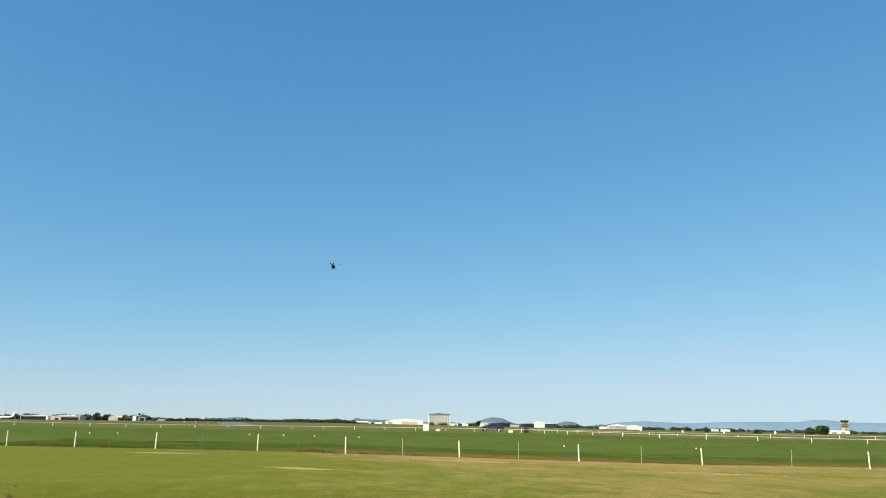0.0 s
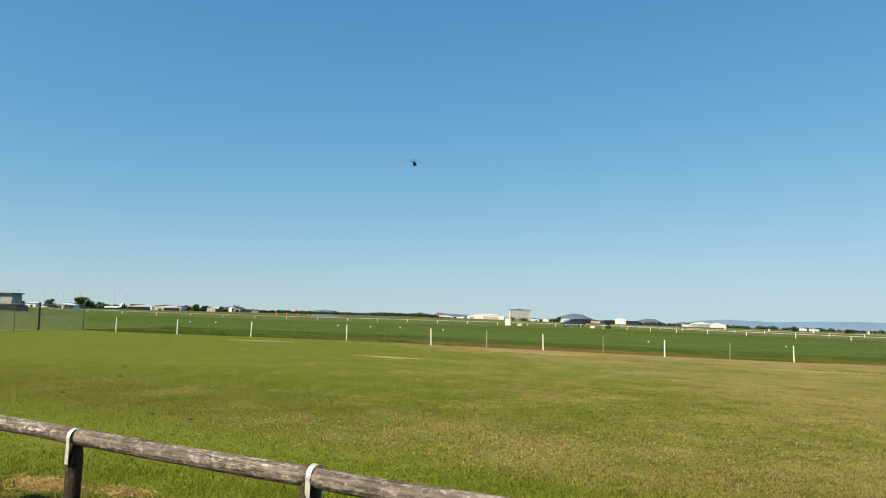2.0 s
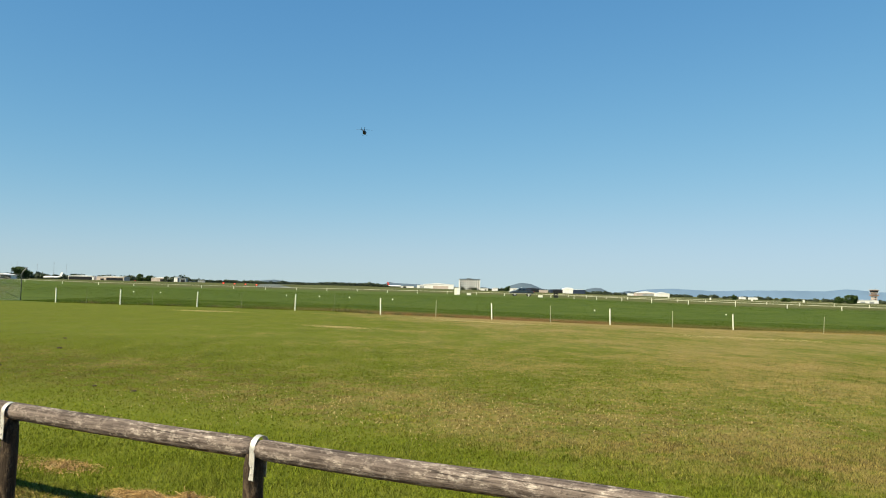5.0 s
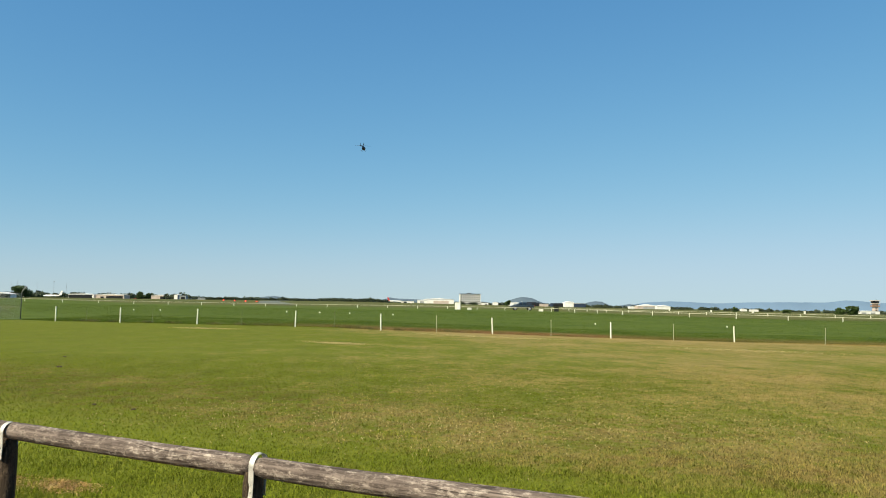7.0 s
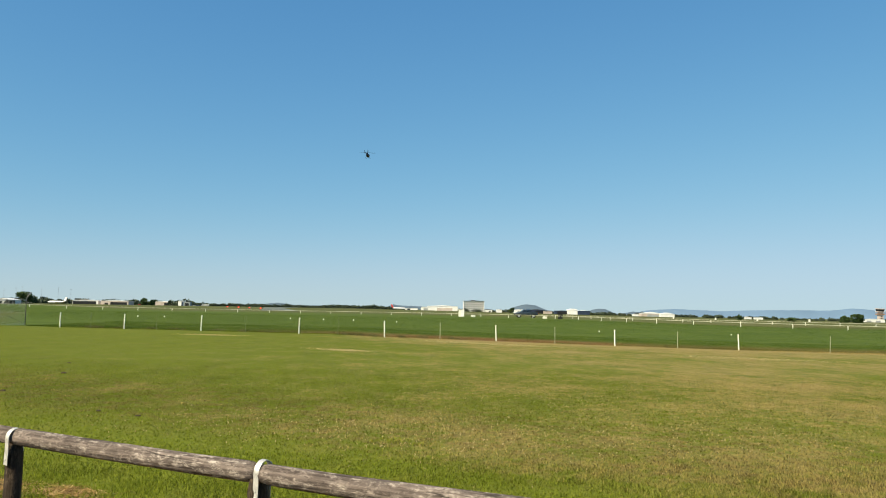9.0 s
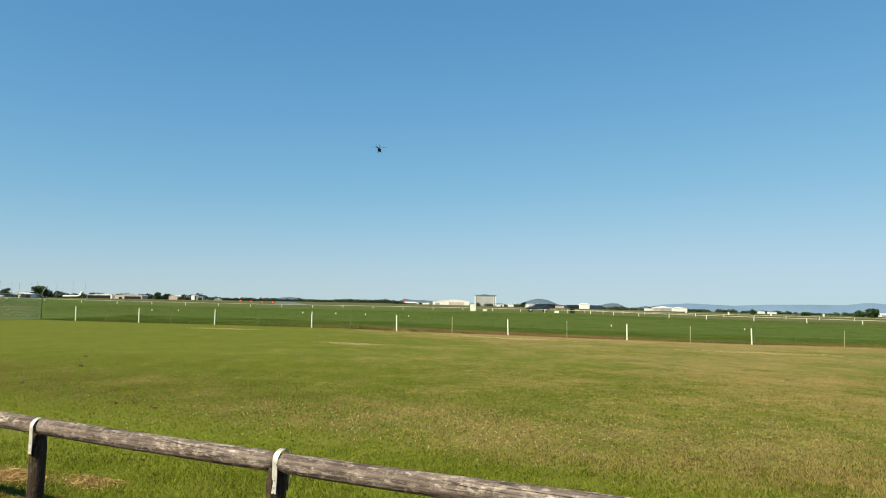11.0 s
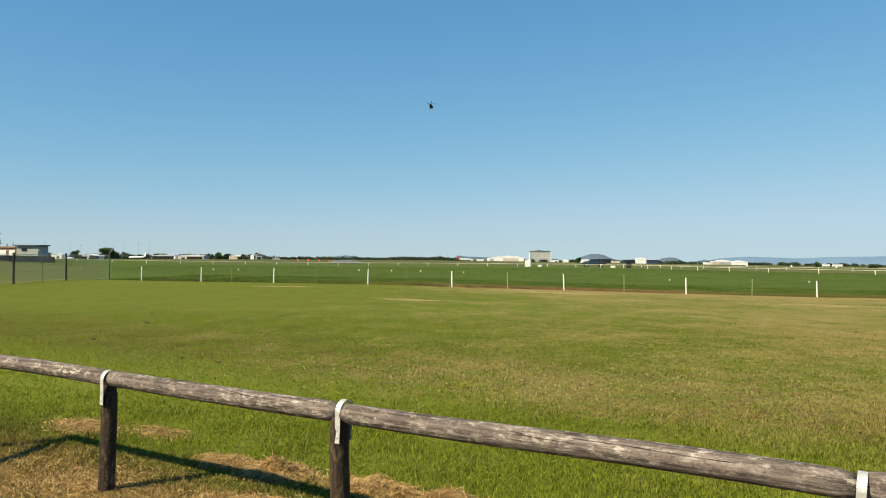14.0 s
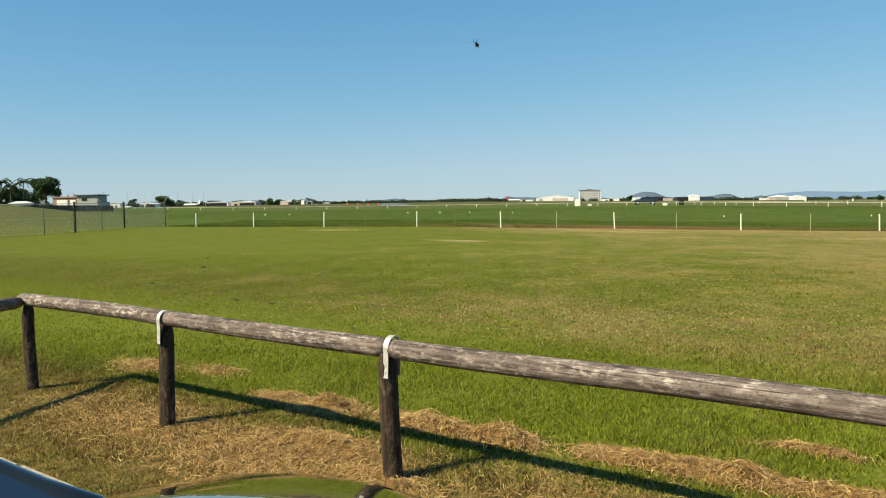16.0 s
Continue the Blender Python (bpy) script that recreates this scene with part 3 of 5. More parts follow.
for a, b in zip(WF, WF[1:]):
    n = (b - a).length
    e = (b - a) / n
    side = Vector((-e.y, e.x, 0)) * 0.0022
    for sgn in (1, -1):
        for s in np.arange(-1.7, n, 0.075):
            s0, s1 = (s, s + 1.7) if sgn > 0 else (s + 1.7, s)
            pts = []
            for t0, t1 in ((s0, 0.06), (s1, 1.76)):
                pts.append((t0, t1))
            (t0, z0), (t1, z1) = pts
            lo, hi = (0 - t0) / (t1 - t0), (n - t0) / (t1 - t0)
            lo, hi = max(0, min(lo, hi)), min(1, max(lo, hi))
            if hi <= lo:
                continue
            A = a + e * (t0 + (t1 - t0) * lo) + Vector((0, 0, z0 + (z1 - z0) * lo))
            B = a + e * (t0 + (t1 - t0) * hi) + Vector((0, 0, z0 + (z1 - z0) * hi))
            w = e * 0.0034
            i = len(verts)
            verts += [A - w, A + w, B + w, B - w, A - side, A + side, B + side, B - side]
            faces += [(i, i + 1, i + 2, i + 3), (i + 4, i + 5, i + 6, i + 7)]
tagged(part("wire_mesh", quick_mesh("wire_mesh", np.array(verts), np.array(faces)), M_WIRE, wire, "grey diamond wire mesh"), kind="stuff")


# ---- running rails of the track ----
def running_rail(path, step, top, label, r):
    rail = thing("running_rail", label, "railing", group="running rails")
    pts = [Vector((x, y, land(x, y))) for x, y in path]
    fine = []
    for i in range(len(pts) - 1):
        p0, p1, p2, p3 = pts[max(i - 1, 0)], pts[i], pts[i + 1], pts[min(i + 2, len(pts) - 1)]
        for s in np.linspace(0, 1, 12, endpoint=False):
            fine.append(0.5 * ((2 * p1) + (p2 - p0) * s + (2 * p0 - 5 * p1 + 4 * p2 - p3) * s * s + (3 * p1 - p0 - 3 * p2 + p3) * s ** 3))
    fine.append(pts[-1])
    up = Vector((0, 0, top))
    part("top_rail", tube([p + up for p in fine], r, seg=6), M_CREAM, rail, smooth=True)
    me, run = None, 0.0
    for a, b in zip(fine, fine[1:]):
        n = (b - a).length
        while run < n:
            p = a + (b - a) * (run / n)
            if me is None:
                first = part("post", box(0.09, 0.09, top + 0.04, bevel=0.02), M_WHITE, rail, at=tuple(p))
                me = first.data
            else:
                part("post", me, M_WHITE, rail, at=tuple(p))
            run += step
        run -= n


running_rail([(-150, 128), (-110, 150), (-74, 164), (-40, 174), (-10, 172), (15, 162), (27, 146), (35, 128), (42, 116), (52, 109), (66, 103), (84, 97), (110, 92)], 7.0, 0.62, "cream white running rail with square posts round the track", 0.032)
running_rail([(34, 190), (50, 168), (72, 150), (98, 137), (130, 128), (170, 122)], 6.0, 0.62, "thin cream running rail on the far side of the track", 0.026)

# ---- small things on the track ----
bm = box(1.15, 0.9, 1.45, bevel=0.03)
box(1.25, 1.0, 0.06, (0, 0, 1.45), 0.01, bm)
cab = part("marker_box", bm, M_WHITE, at=(8.9, 160, land(8.9, 160)))
tagged(cab, "white painted box hut beside the running rail", "hut")
part("door", box(0.6, 0.04, 1.2, (0.2, -0.47, 0.12), 0.01), M_ROOF_WHITE, cab, "pale door panel")
block = part("barrier_block", box(0.85, 0.4, 0.45, bevel=0.05), M_WHITE, at=(24.3, 147, land(24.3, 147)))
tagged(block, "white plastic barrier block on the turf", "barrier", "barrier blocks")
copy_thing(block, pose(11.3, 159, land(11.3, 159), 0, 0, 12))
board = None
for q, d in ((0.391, 380), (0.447, 360), (0.517, 300), (0.335, 420)):
    at = at_land(q, d)
    if board is None:
        board = thing("marker_board", "small white airfield marker board on two legs", "sign", at, group="marker boards")
        part("panel", box(0.8, 0.06, 1.1, (0, 0, 0.5), 0.02), M_WHITE, board)
        for sx in (-0.3, 0.3):
            part("leg", box(0.06, 0.06, 0.7, (sx, 0.06, 0)), M_STEEL, board)
    else:
        copy_thing(board, pose(*at))
bn = part("equipment_bin", box(0.85, 0.7, 0.85, bevel=0.05), M_SHADE, at=(28.2, 152, land(28.2, 152)))
tagged(bn, "dark green equipment bin beside the track", "bin")
part("lid", box(0.9, 0.75, 0.08, (0, 0, 0.85), 0.02), M_STEEL_DARK, bn)


def marker(p, z):
    t = thing("track_marker", "small white ball marker on a thin stake", "marker", (p[0], p[1], land(*p)), group="track markers")
    part("stake", tube([(0, 0, -0.05), (0, 0, z)], 0.012, seg=6), M_PICKET, t)
    bm = bmesh.new()
    bmesh.ops.create_icosphere(bm, subdivisions=2, radius=0.058, matrix=Matrix.Translation((0, 0, z)) @ Matrix.Diagonal((1, 1, 1.15, 1)))
    part("ball", bm, M_WHITE, t, "white plastic ball", smooth=True)
    return t


first = marker((-27.3, 75.7), 0.4)
for p in ((-25.0, 76.5), (-12.8, 77.5), (-9.3, 76), (-6.2, 74.2), (15.6, 65.5), (27.7, 67), (-2.0, 73)):
    copy_thing(first, pose(p[0], p[1], land(*p)))

# approach lights of the runway
first = None
for x in (-80, -75.4, -70.9, -66.3):
    at = (x, 322, land(x, 322))
    if first is None:
        first = thing("approach_light", "red glowing approach light unit on short legs", "signal lamp", at, group="approach lights")
        part("housing", box(0.9, 0.7, 0.55, (0, 0.1, 0.45), 0.05), M_REDFIN, first)
        part("lens", tube([(0, -0.26, 0.75), (0, -0.34, 0.75)], 0.2, seg=16), M_RED, first, "glowing red lens")
        for sx in (-0.35, 0.35):
            part("leg", box(0.06, 0.06, 0.47, (sx, 0.1, 0)), M_STEEL, first)
    else:
        copy_thing(first, pose(*at))

# runway
bm = bmesh.new()
for x, y in ((-53, 258), (-39, 252), (-93, 520), (-230, 1500), (-262, 1500), (-105, 520)):
    bm.verts.new((x, y, land(x, y) + 0.12))
bm.faces.new(bm.verts)
tagged(part("runway", bm, M_RUNWAY), "pale grey runway shimmering in the heat", "runway", kind="structure")


# ---- foliage ----
def leaf_cloud(clusters, count, size, seed, squash=0.8):
    """Leaves round cluster middles, each an own small folded quad."""
    r = np.random.default_rng(seed)
    per = max(1, count // len(clusters))
    vs = []
    for cx, cy, cz, cr in clusters:
        d = r.normal(size=(per, 3))
        d /= np.linalg.norm(d, axis=1)[:, None]
        c = np.array((cx, cy, cz)) + d * (cr * r.uniform(0.45, 1.05, (per, 1))) * np.array((1, 1, squash))
        a = r.normal(size=(per, 3))
        a /= np.linalg.norm(a, axis=1)[:, None]
        b = np.cross(a, r.normal(size=(per, 3)))
        b /= np.linalg.norm(b, axis=1)[:, None]
        s = size * r.uniform(0.6, 1.3, (per, 1))
        vs.append(np.stack([c - a * s, c + b * s * 0.5, c + a * s, c - b * s * 0.5], 1))
    v = np.concatenate(vs).reshape(-1, 3)
    return quick_mesh("crown", v, np.arange(len(v)).reshape(-1, 4))


def tree(at, h, w, seed, label, leaves=2600, size=0.28, low=0.32, mat=None):
    r = np.random.default_rng(seed)
    t = thing("tree", label, "tree", at, group="trees")
    bm = tube([(0, 0, -0.2), (0.05 * w, 0, h * 0.22), (0.02 * w, 0.03 * w, h * 0.5)], 0.045 * h, 0.02 * h)
    clusters = []
    for k in range(13):
        a, q = r.uniform(0, 6.28), r.uniform(0.05, 0.36) * w
        z = h * r.uniform(low + 0.08, 0.82)
        c = (q * math.cos(a), q * math.sin(a), z)
        cr = w * r.uniform(0.14, 0.24)
        clusters.append((*c, min(cr, (h - z) * 0.95)))
        tube([(0.02 * w, 0.02 * w, h * r.uniform(0.25, 0.45)), tuple(0.55 * np.array(c) + np.array((0, 0, 0.2 * z))), c], 0.014 * h, 0.004 * h, 5, bm)
    part("trunk", bm, M_BARK, t)
    part("crown", leaf_cloud(clusters, leaves, size, seed), mat or M_LEAF, t)
    return t


def palm(at, h, seed):
    r = np.random.default_rng(seed)
    t = thing("palm_tree", "slender palm with drooping green fronds", "palm", at, group="palms")
    part("trunk", tube([(0, 0, -0.2), (0.15, 0, h * 0.4), (0.25, 0.1, h * 0.8)], 0.16, 0.1), M_BARK, t)
    verts = []
    for k in range(24):
        a, lift = k * 2.399, r.uniform(-0.1, 1.3)
        d = np.array((math.cos(a), math.sin(a), 0))
        n = np.array((-math.sin(a), math.cos(a), 0))
        n_pts = 22
        L = h * 0.34
        for i in range(n_pts):
            s = (i + 0.5) / n_pts
            p = np.array((0.25, 0.1, h * 0.8)) + d * L * s + np.array((0, 0, L * (lift * s - 1.25 * s * s)))
            for side in (-1, 1):
                tip = p + n * side * 0.62 * (1 - 0.6 * s) + d * 0.25 - np.array((0, 0, 0.3))
                verts += [p, p + d * 0.13, tip, p - d * 0.07]
    v = np.array(verts)
    part("fronds", quick_mesh("fronds", v, np.arange(len(v)).reshape(-1, 4)), M_LEAF, t)
    return t


# west side, beyond the bank
tree(at_land(-0.683, 195), 10.5, 9.5, 3, "broad dark green tree behind a low house", 5200, 0.34, 0.2)
tree(at_land(-0.735, 185), 6.0, 8.0, 4, "dense dark shrub tree beside palms", 2600, 0.34, 0.02)
tree(at_land(-0.755, 182), 8.5, 5.0, 5, "tall dark green tree beside palms", 2600, 0.3, 0.15)
tree(at_land(-0.71, 188), 6.2, 7.5, 15, "low dark green tree beside the house", 2200, 0.3, 0.02)
palm(at_land(-0.715, 180), 9.0, 1)
palm(at_land(-0.735, 178), 7.5, 2)
palm(at_land(-0.748, 184), 9.2, 6)
tree(at_land(-0.505, 520), 8.8, 12.5, 7, "dark round tree among airport buildings", 2400, 0.55, 0.05)
tree(at_land(-0.553, 520), 6.6, 9, 8, "round green tree among airport buildings", 1600, 0.5, 0.05)
tree(at_land(-0.357, 760), 7.5, 10, 9, "dark tree beside the airport sheds", 1200, 0.7, 0.05)
tree(at_land(-0.347, 770), 6, 9, 10, "dark tree beside the airport sheds", 1200, 0.7, 0.05)
# east side
tree(at_land(0.565, 700), 7.2, 12, 11, "dark green broad tree by the control tower", 2200, 0.7, 0.02)
tree(at_land(0.582, 690), 8.6, 13, 12, "dark green round tree by the control tower", 2400, 0.7, 0.02)
tree(at_land(0.423, 620), 4.6, 4.5, 13, "single dark shrub on the airfield", 900, 0.5, 0.0)
tree(at_land(0.493, 600), 3.4, 8.0, 14, "low spreading dark shrub on the airfield", 1000, 0.5, 0.0)
tree(at_land(0.12, 1150), 9, 9, 16, "dark tree beside small white houses", 900, 0.9, 0.0)


def far_wood(name, r0, r1, dist, h, label, seed, count):
    """A far line of trees: many small crowns on the ground."""
    r = np.random.default_rng(seed)
    cl = []
    for k in range(count):
        q = r.uniform(r0, r1)
        d = dist + r.uniform(-60, 60)
        x, y, z = at_land(q, d)
        s = h * r.uniform(0.45, 1.0) * (0.75 + 0.5 * (noise.noise(Vector((q * 25, seed, 0))) + 0.3))
        cl += [(x, y, z + s * 0.45, s * 0.62), (x + s * 0.7, y, z + s * 0.3, s * 0.5)]
    ob = part(name, leaf_cloud(cl, count * 2 * 55, h * 0.22, seed, 0.85), M_HAZED_LEAF)
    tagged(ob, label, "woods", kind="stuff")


far_wood("woods", -0.62, -0.30, 1250, 11, "low far woods behind the airport buildings", 21, 130)
far_wood("woods", -0.30, -0.02, 1500, 8, "long dark line of far trees", 22, 190)
far_wood("woods", 0.05, 0.20, 1600, 8, "far scrub behind the hangars", 23, 70)
far_wood("woods", 0.19, 0.80, 1400, 7.5, "dark far treeline below hazy hills", 24, 260)
far_wood("woods", -0.95, -0.62, 420, 5.5, "dark trees behind the houses", 25, 60)


# ---- far hills ----
def hills(name, pts, dist, mat, label):
    """A far ridge: a solid wedge, its crest following heights at directions x / y."""
    q = np.linspace(pts[0][0], pts[-1][0], 160)
    h = np.interp(q, [p[0] for p in pts], [p[1] for p in pts])
    h = h * (1 + 0.07 * np.array([noise.noise(Vector((v * 60, dist, 0))) for v in q])) + 1.2 * np.array([noise.noise(Vector((v * 220, 1, dist))) for v in q])
    base = -60
    v, n = [], len(q)
    for k, (a, b) in enumerate(zip(q, h)):
        v += [(a * dist, dist - 120, base), (a * dist, dist, b), (a * dist * 1.05, dist * 1.05, base)]
    f = []
    for k in range(n - 1):
        i = 3 * k
        f += [(i, i + 3, i + 4, i + 1), (i + 1, i + 4, i + 5, i + 2)]
    tagged(part(name, quick_mesh(name, np.array(v), np.array(f)), mat, smooth=False), label, "hill", kind="structure")


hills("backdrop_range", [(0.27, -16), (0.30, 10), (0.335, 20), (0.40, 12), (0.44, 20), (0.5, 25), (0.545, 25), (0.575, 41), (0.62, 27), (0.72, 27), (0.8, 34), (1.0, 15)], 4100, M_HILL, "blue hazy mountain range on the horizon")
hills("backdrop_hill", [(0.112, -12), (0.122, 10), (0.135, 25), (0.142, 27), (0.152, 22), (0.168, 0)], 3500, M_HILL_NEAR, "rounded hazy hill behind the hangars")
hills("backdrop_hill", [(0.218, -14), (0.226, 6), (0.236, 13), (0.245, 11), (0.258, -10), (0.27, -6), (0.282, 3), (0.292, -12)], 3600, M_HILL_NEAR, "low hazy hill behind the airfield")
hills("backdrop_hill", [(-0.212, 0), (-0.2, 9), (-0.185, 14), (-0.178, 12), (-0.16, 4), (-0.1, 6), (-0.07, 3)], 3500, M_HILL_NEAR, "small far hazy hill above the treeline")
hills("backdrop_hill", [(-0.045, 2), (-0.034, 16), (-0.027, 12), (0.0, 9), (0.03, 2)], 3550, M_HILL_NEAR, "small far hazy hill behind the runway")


# ---- airport buildings ----
def wall_box(t, sx, sy, sz, mat, label="", at=(0, 0, 0)):
    return part("wall", box(sx, sy, sz, at, 0.05), mat, t, label)


def shed(at, w, d, h, rise, label, wall, roof, openings=(), open_mat=None, group="airport sheds", arch=False):
    """A hangar or shed facing south, with a pitched or arched roof."""
    t = thing("hangar", label, "hangar", at, group=group)
    wall_box(t, w, d, h, wall)
    bm = bmesh.new()
    n = 13 if arch else 3
    rows = []
    for y in (-d / 2 - 0.4, d / 2 + 0.4):
        row = []
        for k in range(n):
            s = k / (n - 1)
            z = h + 0.06 + rise * (math.sin(math.pi * s) if arch else 1 - abs(2 * s - 1))
            row.append(bm.verts.new(((s - 0.5) * (w + 0.8), y, z)))
        low = [bm.verts.new(((s - 0.5) * (w + 0.8), y, h + 0.02)) for s in (1, 0)]
        bm.faces.new(row + low)
        rows.append(row + low)
    m = len(rows[0])
    for k in range(m):
        bm.faces.new((rows[0][k], rows[0][(k + 1) % m], rows[1][(k + 1) % m], rows[1][k]))
    part("roof", bm, roof, t)
    # flat panels, no recess: the dark ones draw an open front's inner shade
    for x, ow, oh in openings:
        part("door", box(ow, 0.2, oh, (x, -d / 2 - 0.08, 0), 0.03), open_mat or M_DARK, t, "hangar front panel, dark where it stands for inside shade")
    return t


shed(at_land(-0.4275, 1150), 37, 20, 5.6, 0.9, "long low hangar with a white roof and dark open front", M_WALL_WHITE, M_ROOF_WHITE, ((-1, 34, 4.6),))
shed(at_land(-0.39, 1150), 40, 22, 5.4, 1.0, "low pinkish terminal with a pale roof", M_WALL_CREAM, M_ROOF_WHITE, ((6, 24, 3.8), (-12, 5, 2.6)))
shed(at_land(-0.328, 1200), 27, 18, 5.4, 1.2, "cream airport shed beside trees", M_WALL_CREAM, M_ROOF_WHITE, ((4, 8, 4.0),))
shed(at_land(-0.308, 1190), 8, 10, 7.0, 0.6, "tall white shed with a dark side", M_WALL_WHITE, M_ROOF_WHITE, ((2.5, 2.6, 6.4),), M_NAVY)
shed(at_land(-0.3, 1180), 9, 10, 5.8, 0.6, "small grey airport shed with dark roof", M_WALL_GREY, M_ROOF_DARK, ((0, 6, 4),))
shed(at_land(-0.575, 620), 9, 8, 3.6, 0.6, "small white shed by the airport fence", M_WALL_WHITE, M_ROOF_WHITE, ((1, 2, 2.2),))
shed(at_land(-0.535, 640), 7, 8, 2.6, 0.5, "low white shed by the airport fence", M_WALL_WHITE, M_ROOF_DARK)
shed(at_land(-0.277, 1100), 9, 4, 2.2, 0.4, "low grey store on the airfield", M_WALL_GREY, M_ROOF_WHITE)
# white hangar and its lower wings
shed(at_land(0.0295, 1320), 52, 30, 7.6, 2.0, "large white hangar with a bright metal roof", M_WALL_WHITE, M_ROOF_WHITE, ((4, 26, 5.0),), M_WALL_CREAM)
shed(at_land(0.008, 1290), 16, 14, 5.0, 1.0, "low white wing of the hangar", M_WALL_WHITE, M_ROOF_WHITE, ((0, 7, 3.4),), M_WALL_GREY)
shed(at_land(-0.011, 1300), 22, 10, 3.2, 0.6, "low pale store beside the hangar", M_WALL_WHITE, M_ROOF_DARK, ((-4, 5, 2.4),))
shed(at_land(0.104, 1300), 9, 8, 4.5, 0.9, "small white house by the airfield", M_WALL_WHITE, M_ROOF_WHITE)
shed(at_land(0.09, 1300), 12, 8, 4.0, 0.9, "small white house with a dark roof", M_WALL_WHITE, M_ROOF_DARK, ((2, 3, 2.2),))
shed(at_land(0.130, 1250), 27, 14, 5.2, 0.7, "low white hangar beside a navy shed", M_WALL_WHITE, M_ROOF_WHITE, ((4, 14, 3.6),), M_WALL_GREY)
shed(at_land(0.153, 1250), 21, 14, 6.2, 0.7, "navy clad hangar with a flat roof", M_NAVY, M_ROOF_DARK, ((4, 12, 5.0),))
shed(at_land(0.168, 1280), 14, 10, 4.4, 1.2, "pale house among hangars", M_WALL_CREAM, M_ROOF_DARK)
shed(at_land(0.187, 1250), 25, 14, 5.6, 0.5, "long dark navy hangar", M_NAVY, M_ROOF_DARK, ((0, 18, 4.6),))
shed(at_land(0.2005, 1240), 16, 18, 7.2, 2.2, "white arched hangar with a closed front", M_WALL_WHITE, M_ROOF_WHITE, ((0, 9, 5.0),), M_ROOF_WHITE, arch=True)
shed(at_land(0.2145, 1235), 19, 18, 6.4, 0.5, "dark blue fronted hangar", M_NAVY, M_ROOF_WHITE)
shed(at_land(0.304, 1250), 34, 18, 5.0, 2.6, "white hangar with a wide pitched bright roof", M_WALL_CREAM, M_ROOF_WHITE, ((2, 20, 3.6),), M_WALL_GREY)
shed(at_land(0.325, 1240), 22, 18, 4.8, 2.2, "white hangar with a pitched bright roof", M_WALL_WHITE, M_ROOF_WHITE)
shed(at_land(0.284, 1240), 9, 8, 3.2, 0.6, "small white hut beside a hangar", M_WALL_WHITE, M_ROOF_WHITE)
shed(at_land(0.434, 1250), 10, 6, 3.4, 0.6, "far white hut below the treeline", M_WALL_WHITE, M_ROOF_WHITE)
shed(at_land(0.448, 1200), 13, 6, 3.2, 0.4, "far long white hut below the treeline", M_WALL_WHITE, M_ROOF_WHITE)
shed(at_land(0.60, 1300), 40, 14, 5.2, 0.8, "low white building below the control tower", M_WALL_WHITE, M_ROOF_WHITE, ((-8, 8, 3), (8, 8, 3)), M_WALL_GREY)


def hotel(at):
    t = thing("hotel", "five storey white hotel with rows of dark balconies", "building", at)
    w, d, fl = 42, 18, 4.2
    wall_box(t, w, d, fl * 5, M_WALL_WHITE)
    r = part("roof", box(w + 2.4, d + 2, 0.9, (0, 0, fl * 5), 0.05), M_ROOF_DARK, t, "dark overhanging flat roof")
    part("plant_room", box(9, 7, 1.6, (-1, 0, fl * 5 + 0.9), 0.05), M_ROOF_DARK, r)
    win = None
    for f in range(5):
        for k in range(9):
            p = ((k - 4) * 4.55, -d / 2 - 0.05, f * fl + 0.9)
            if win is None:
                win = part("window", box(2.6, 0.2, 2.1, bevel=0.03), M_DARK, t, at=p)
            else:
                win = part("window", win.data, M_DARK, t, at=p)
            slab_ob = part("balcony", bpy.data.meshes.get("balcony_mesh") or mesh_of(box(3.4, 0.9, 0.9, bevel=0.04), "balcony_mesh"), M_WALL_WHITE, t, at=(p[0], -d / 2 - 0.5, f * fl + 0.15))
    for x in (-w / 2 + 0.6, w / 2 - 0.6):
        part("pier", box(1.2, 1.2, fl * 5, (x, -d / 2 - 0.6, 0), 0.05), M_WALL_WHITE, t)


hotel(at_land(0.0705, 1560))


def control_tower(at):
    t = thing("control_tower", "pale concrete airport control tower with a dark glass cab", "tower", at)
    part("shaft", box(7.5, 7, 19, bevel=0.1), M_WALL_CREAM, t)
    part("gallery", box(12, 10, 2.2, (0, 0, 13.5), 0.1), M_BRICK, t, "red-brown clad storey")
    part("gallery", box(12.5, 11, 1.2, (0, 0, 18.2), 0.1), M_WALL_CREAM, t)
    part("cab", loft([(19.2, 0, 0, 4.6, 4.6, 6), (23.2, 0, 0, 5.8, 5.8, 6)], 16), M_DARK, t, "dark tinted glass cab", at=Matrix(((0, 0, 1, 0), (0, 1, 0, 0), (1, 0, 0, 0.2), (0, 0, 0, 1))))
    part("roof", box(12.8, 12, 1.3, (0, 0, 23.3), 0.1), M_WALL_CREAM, t)
    part("mast", tube([(2, 0, 24.5), (2, 0, 27.5)], 0.15), M_STEEL, t)
    for z in (3, 6.5, 10):
        part("window", box(2.4, 0.2, 1.6, (0, -3.55, z), 0.03), M_DARK, t)


control_tower(at_land(0.6125, 1320))


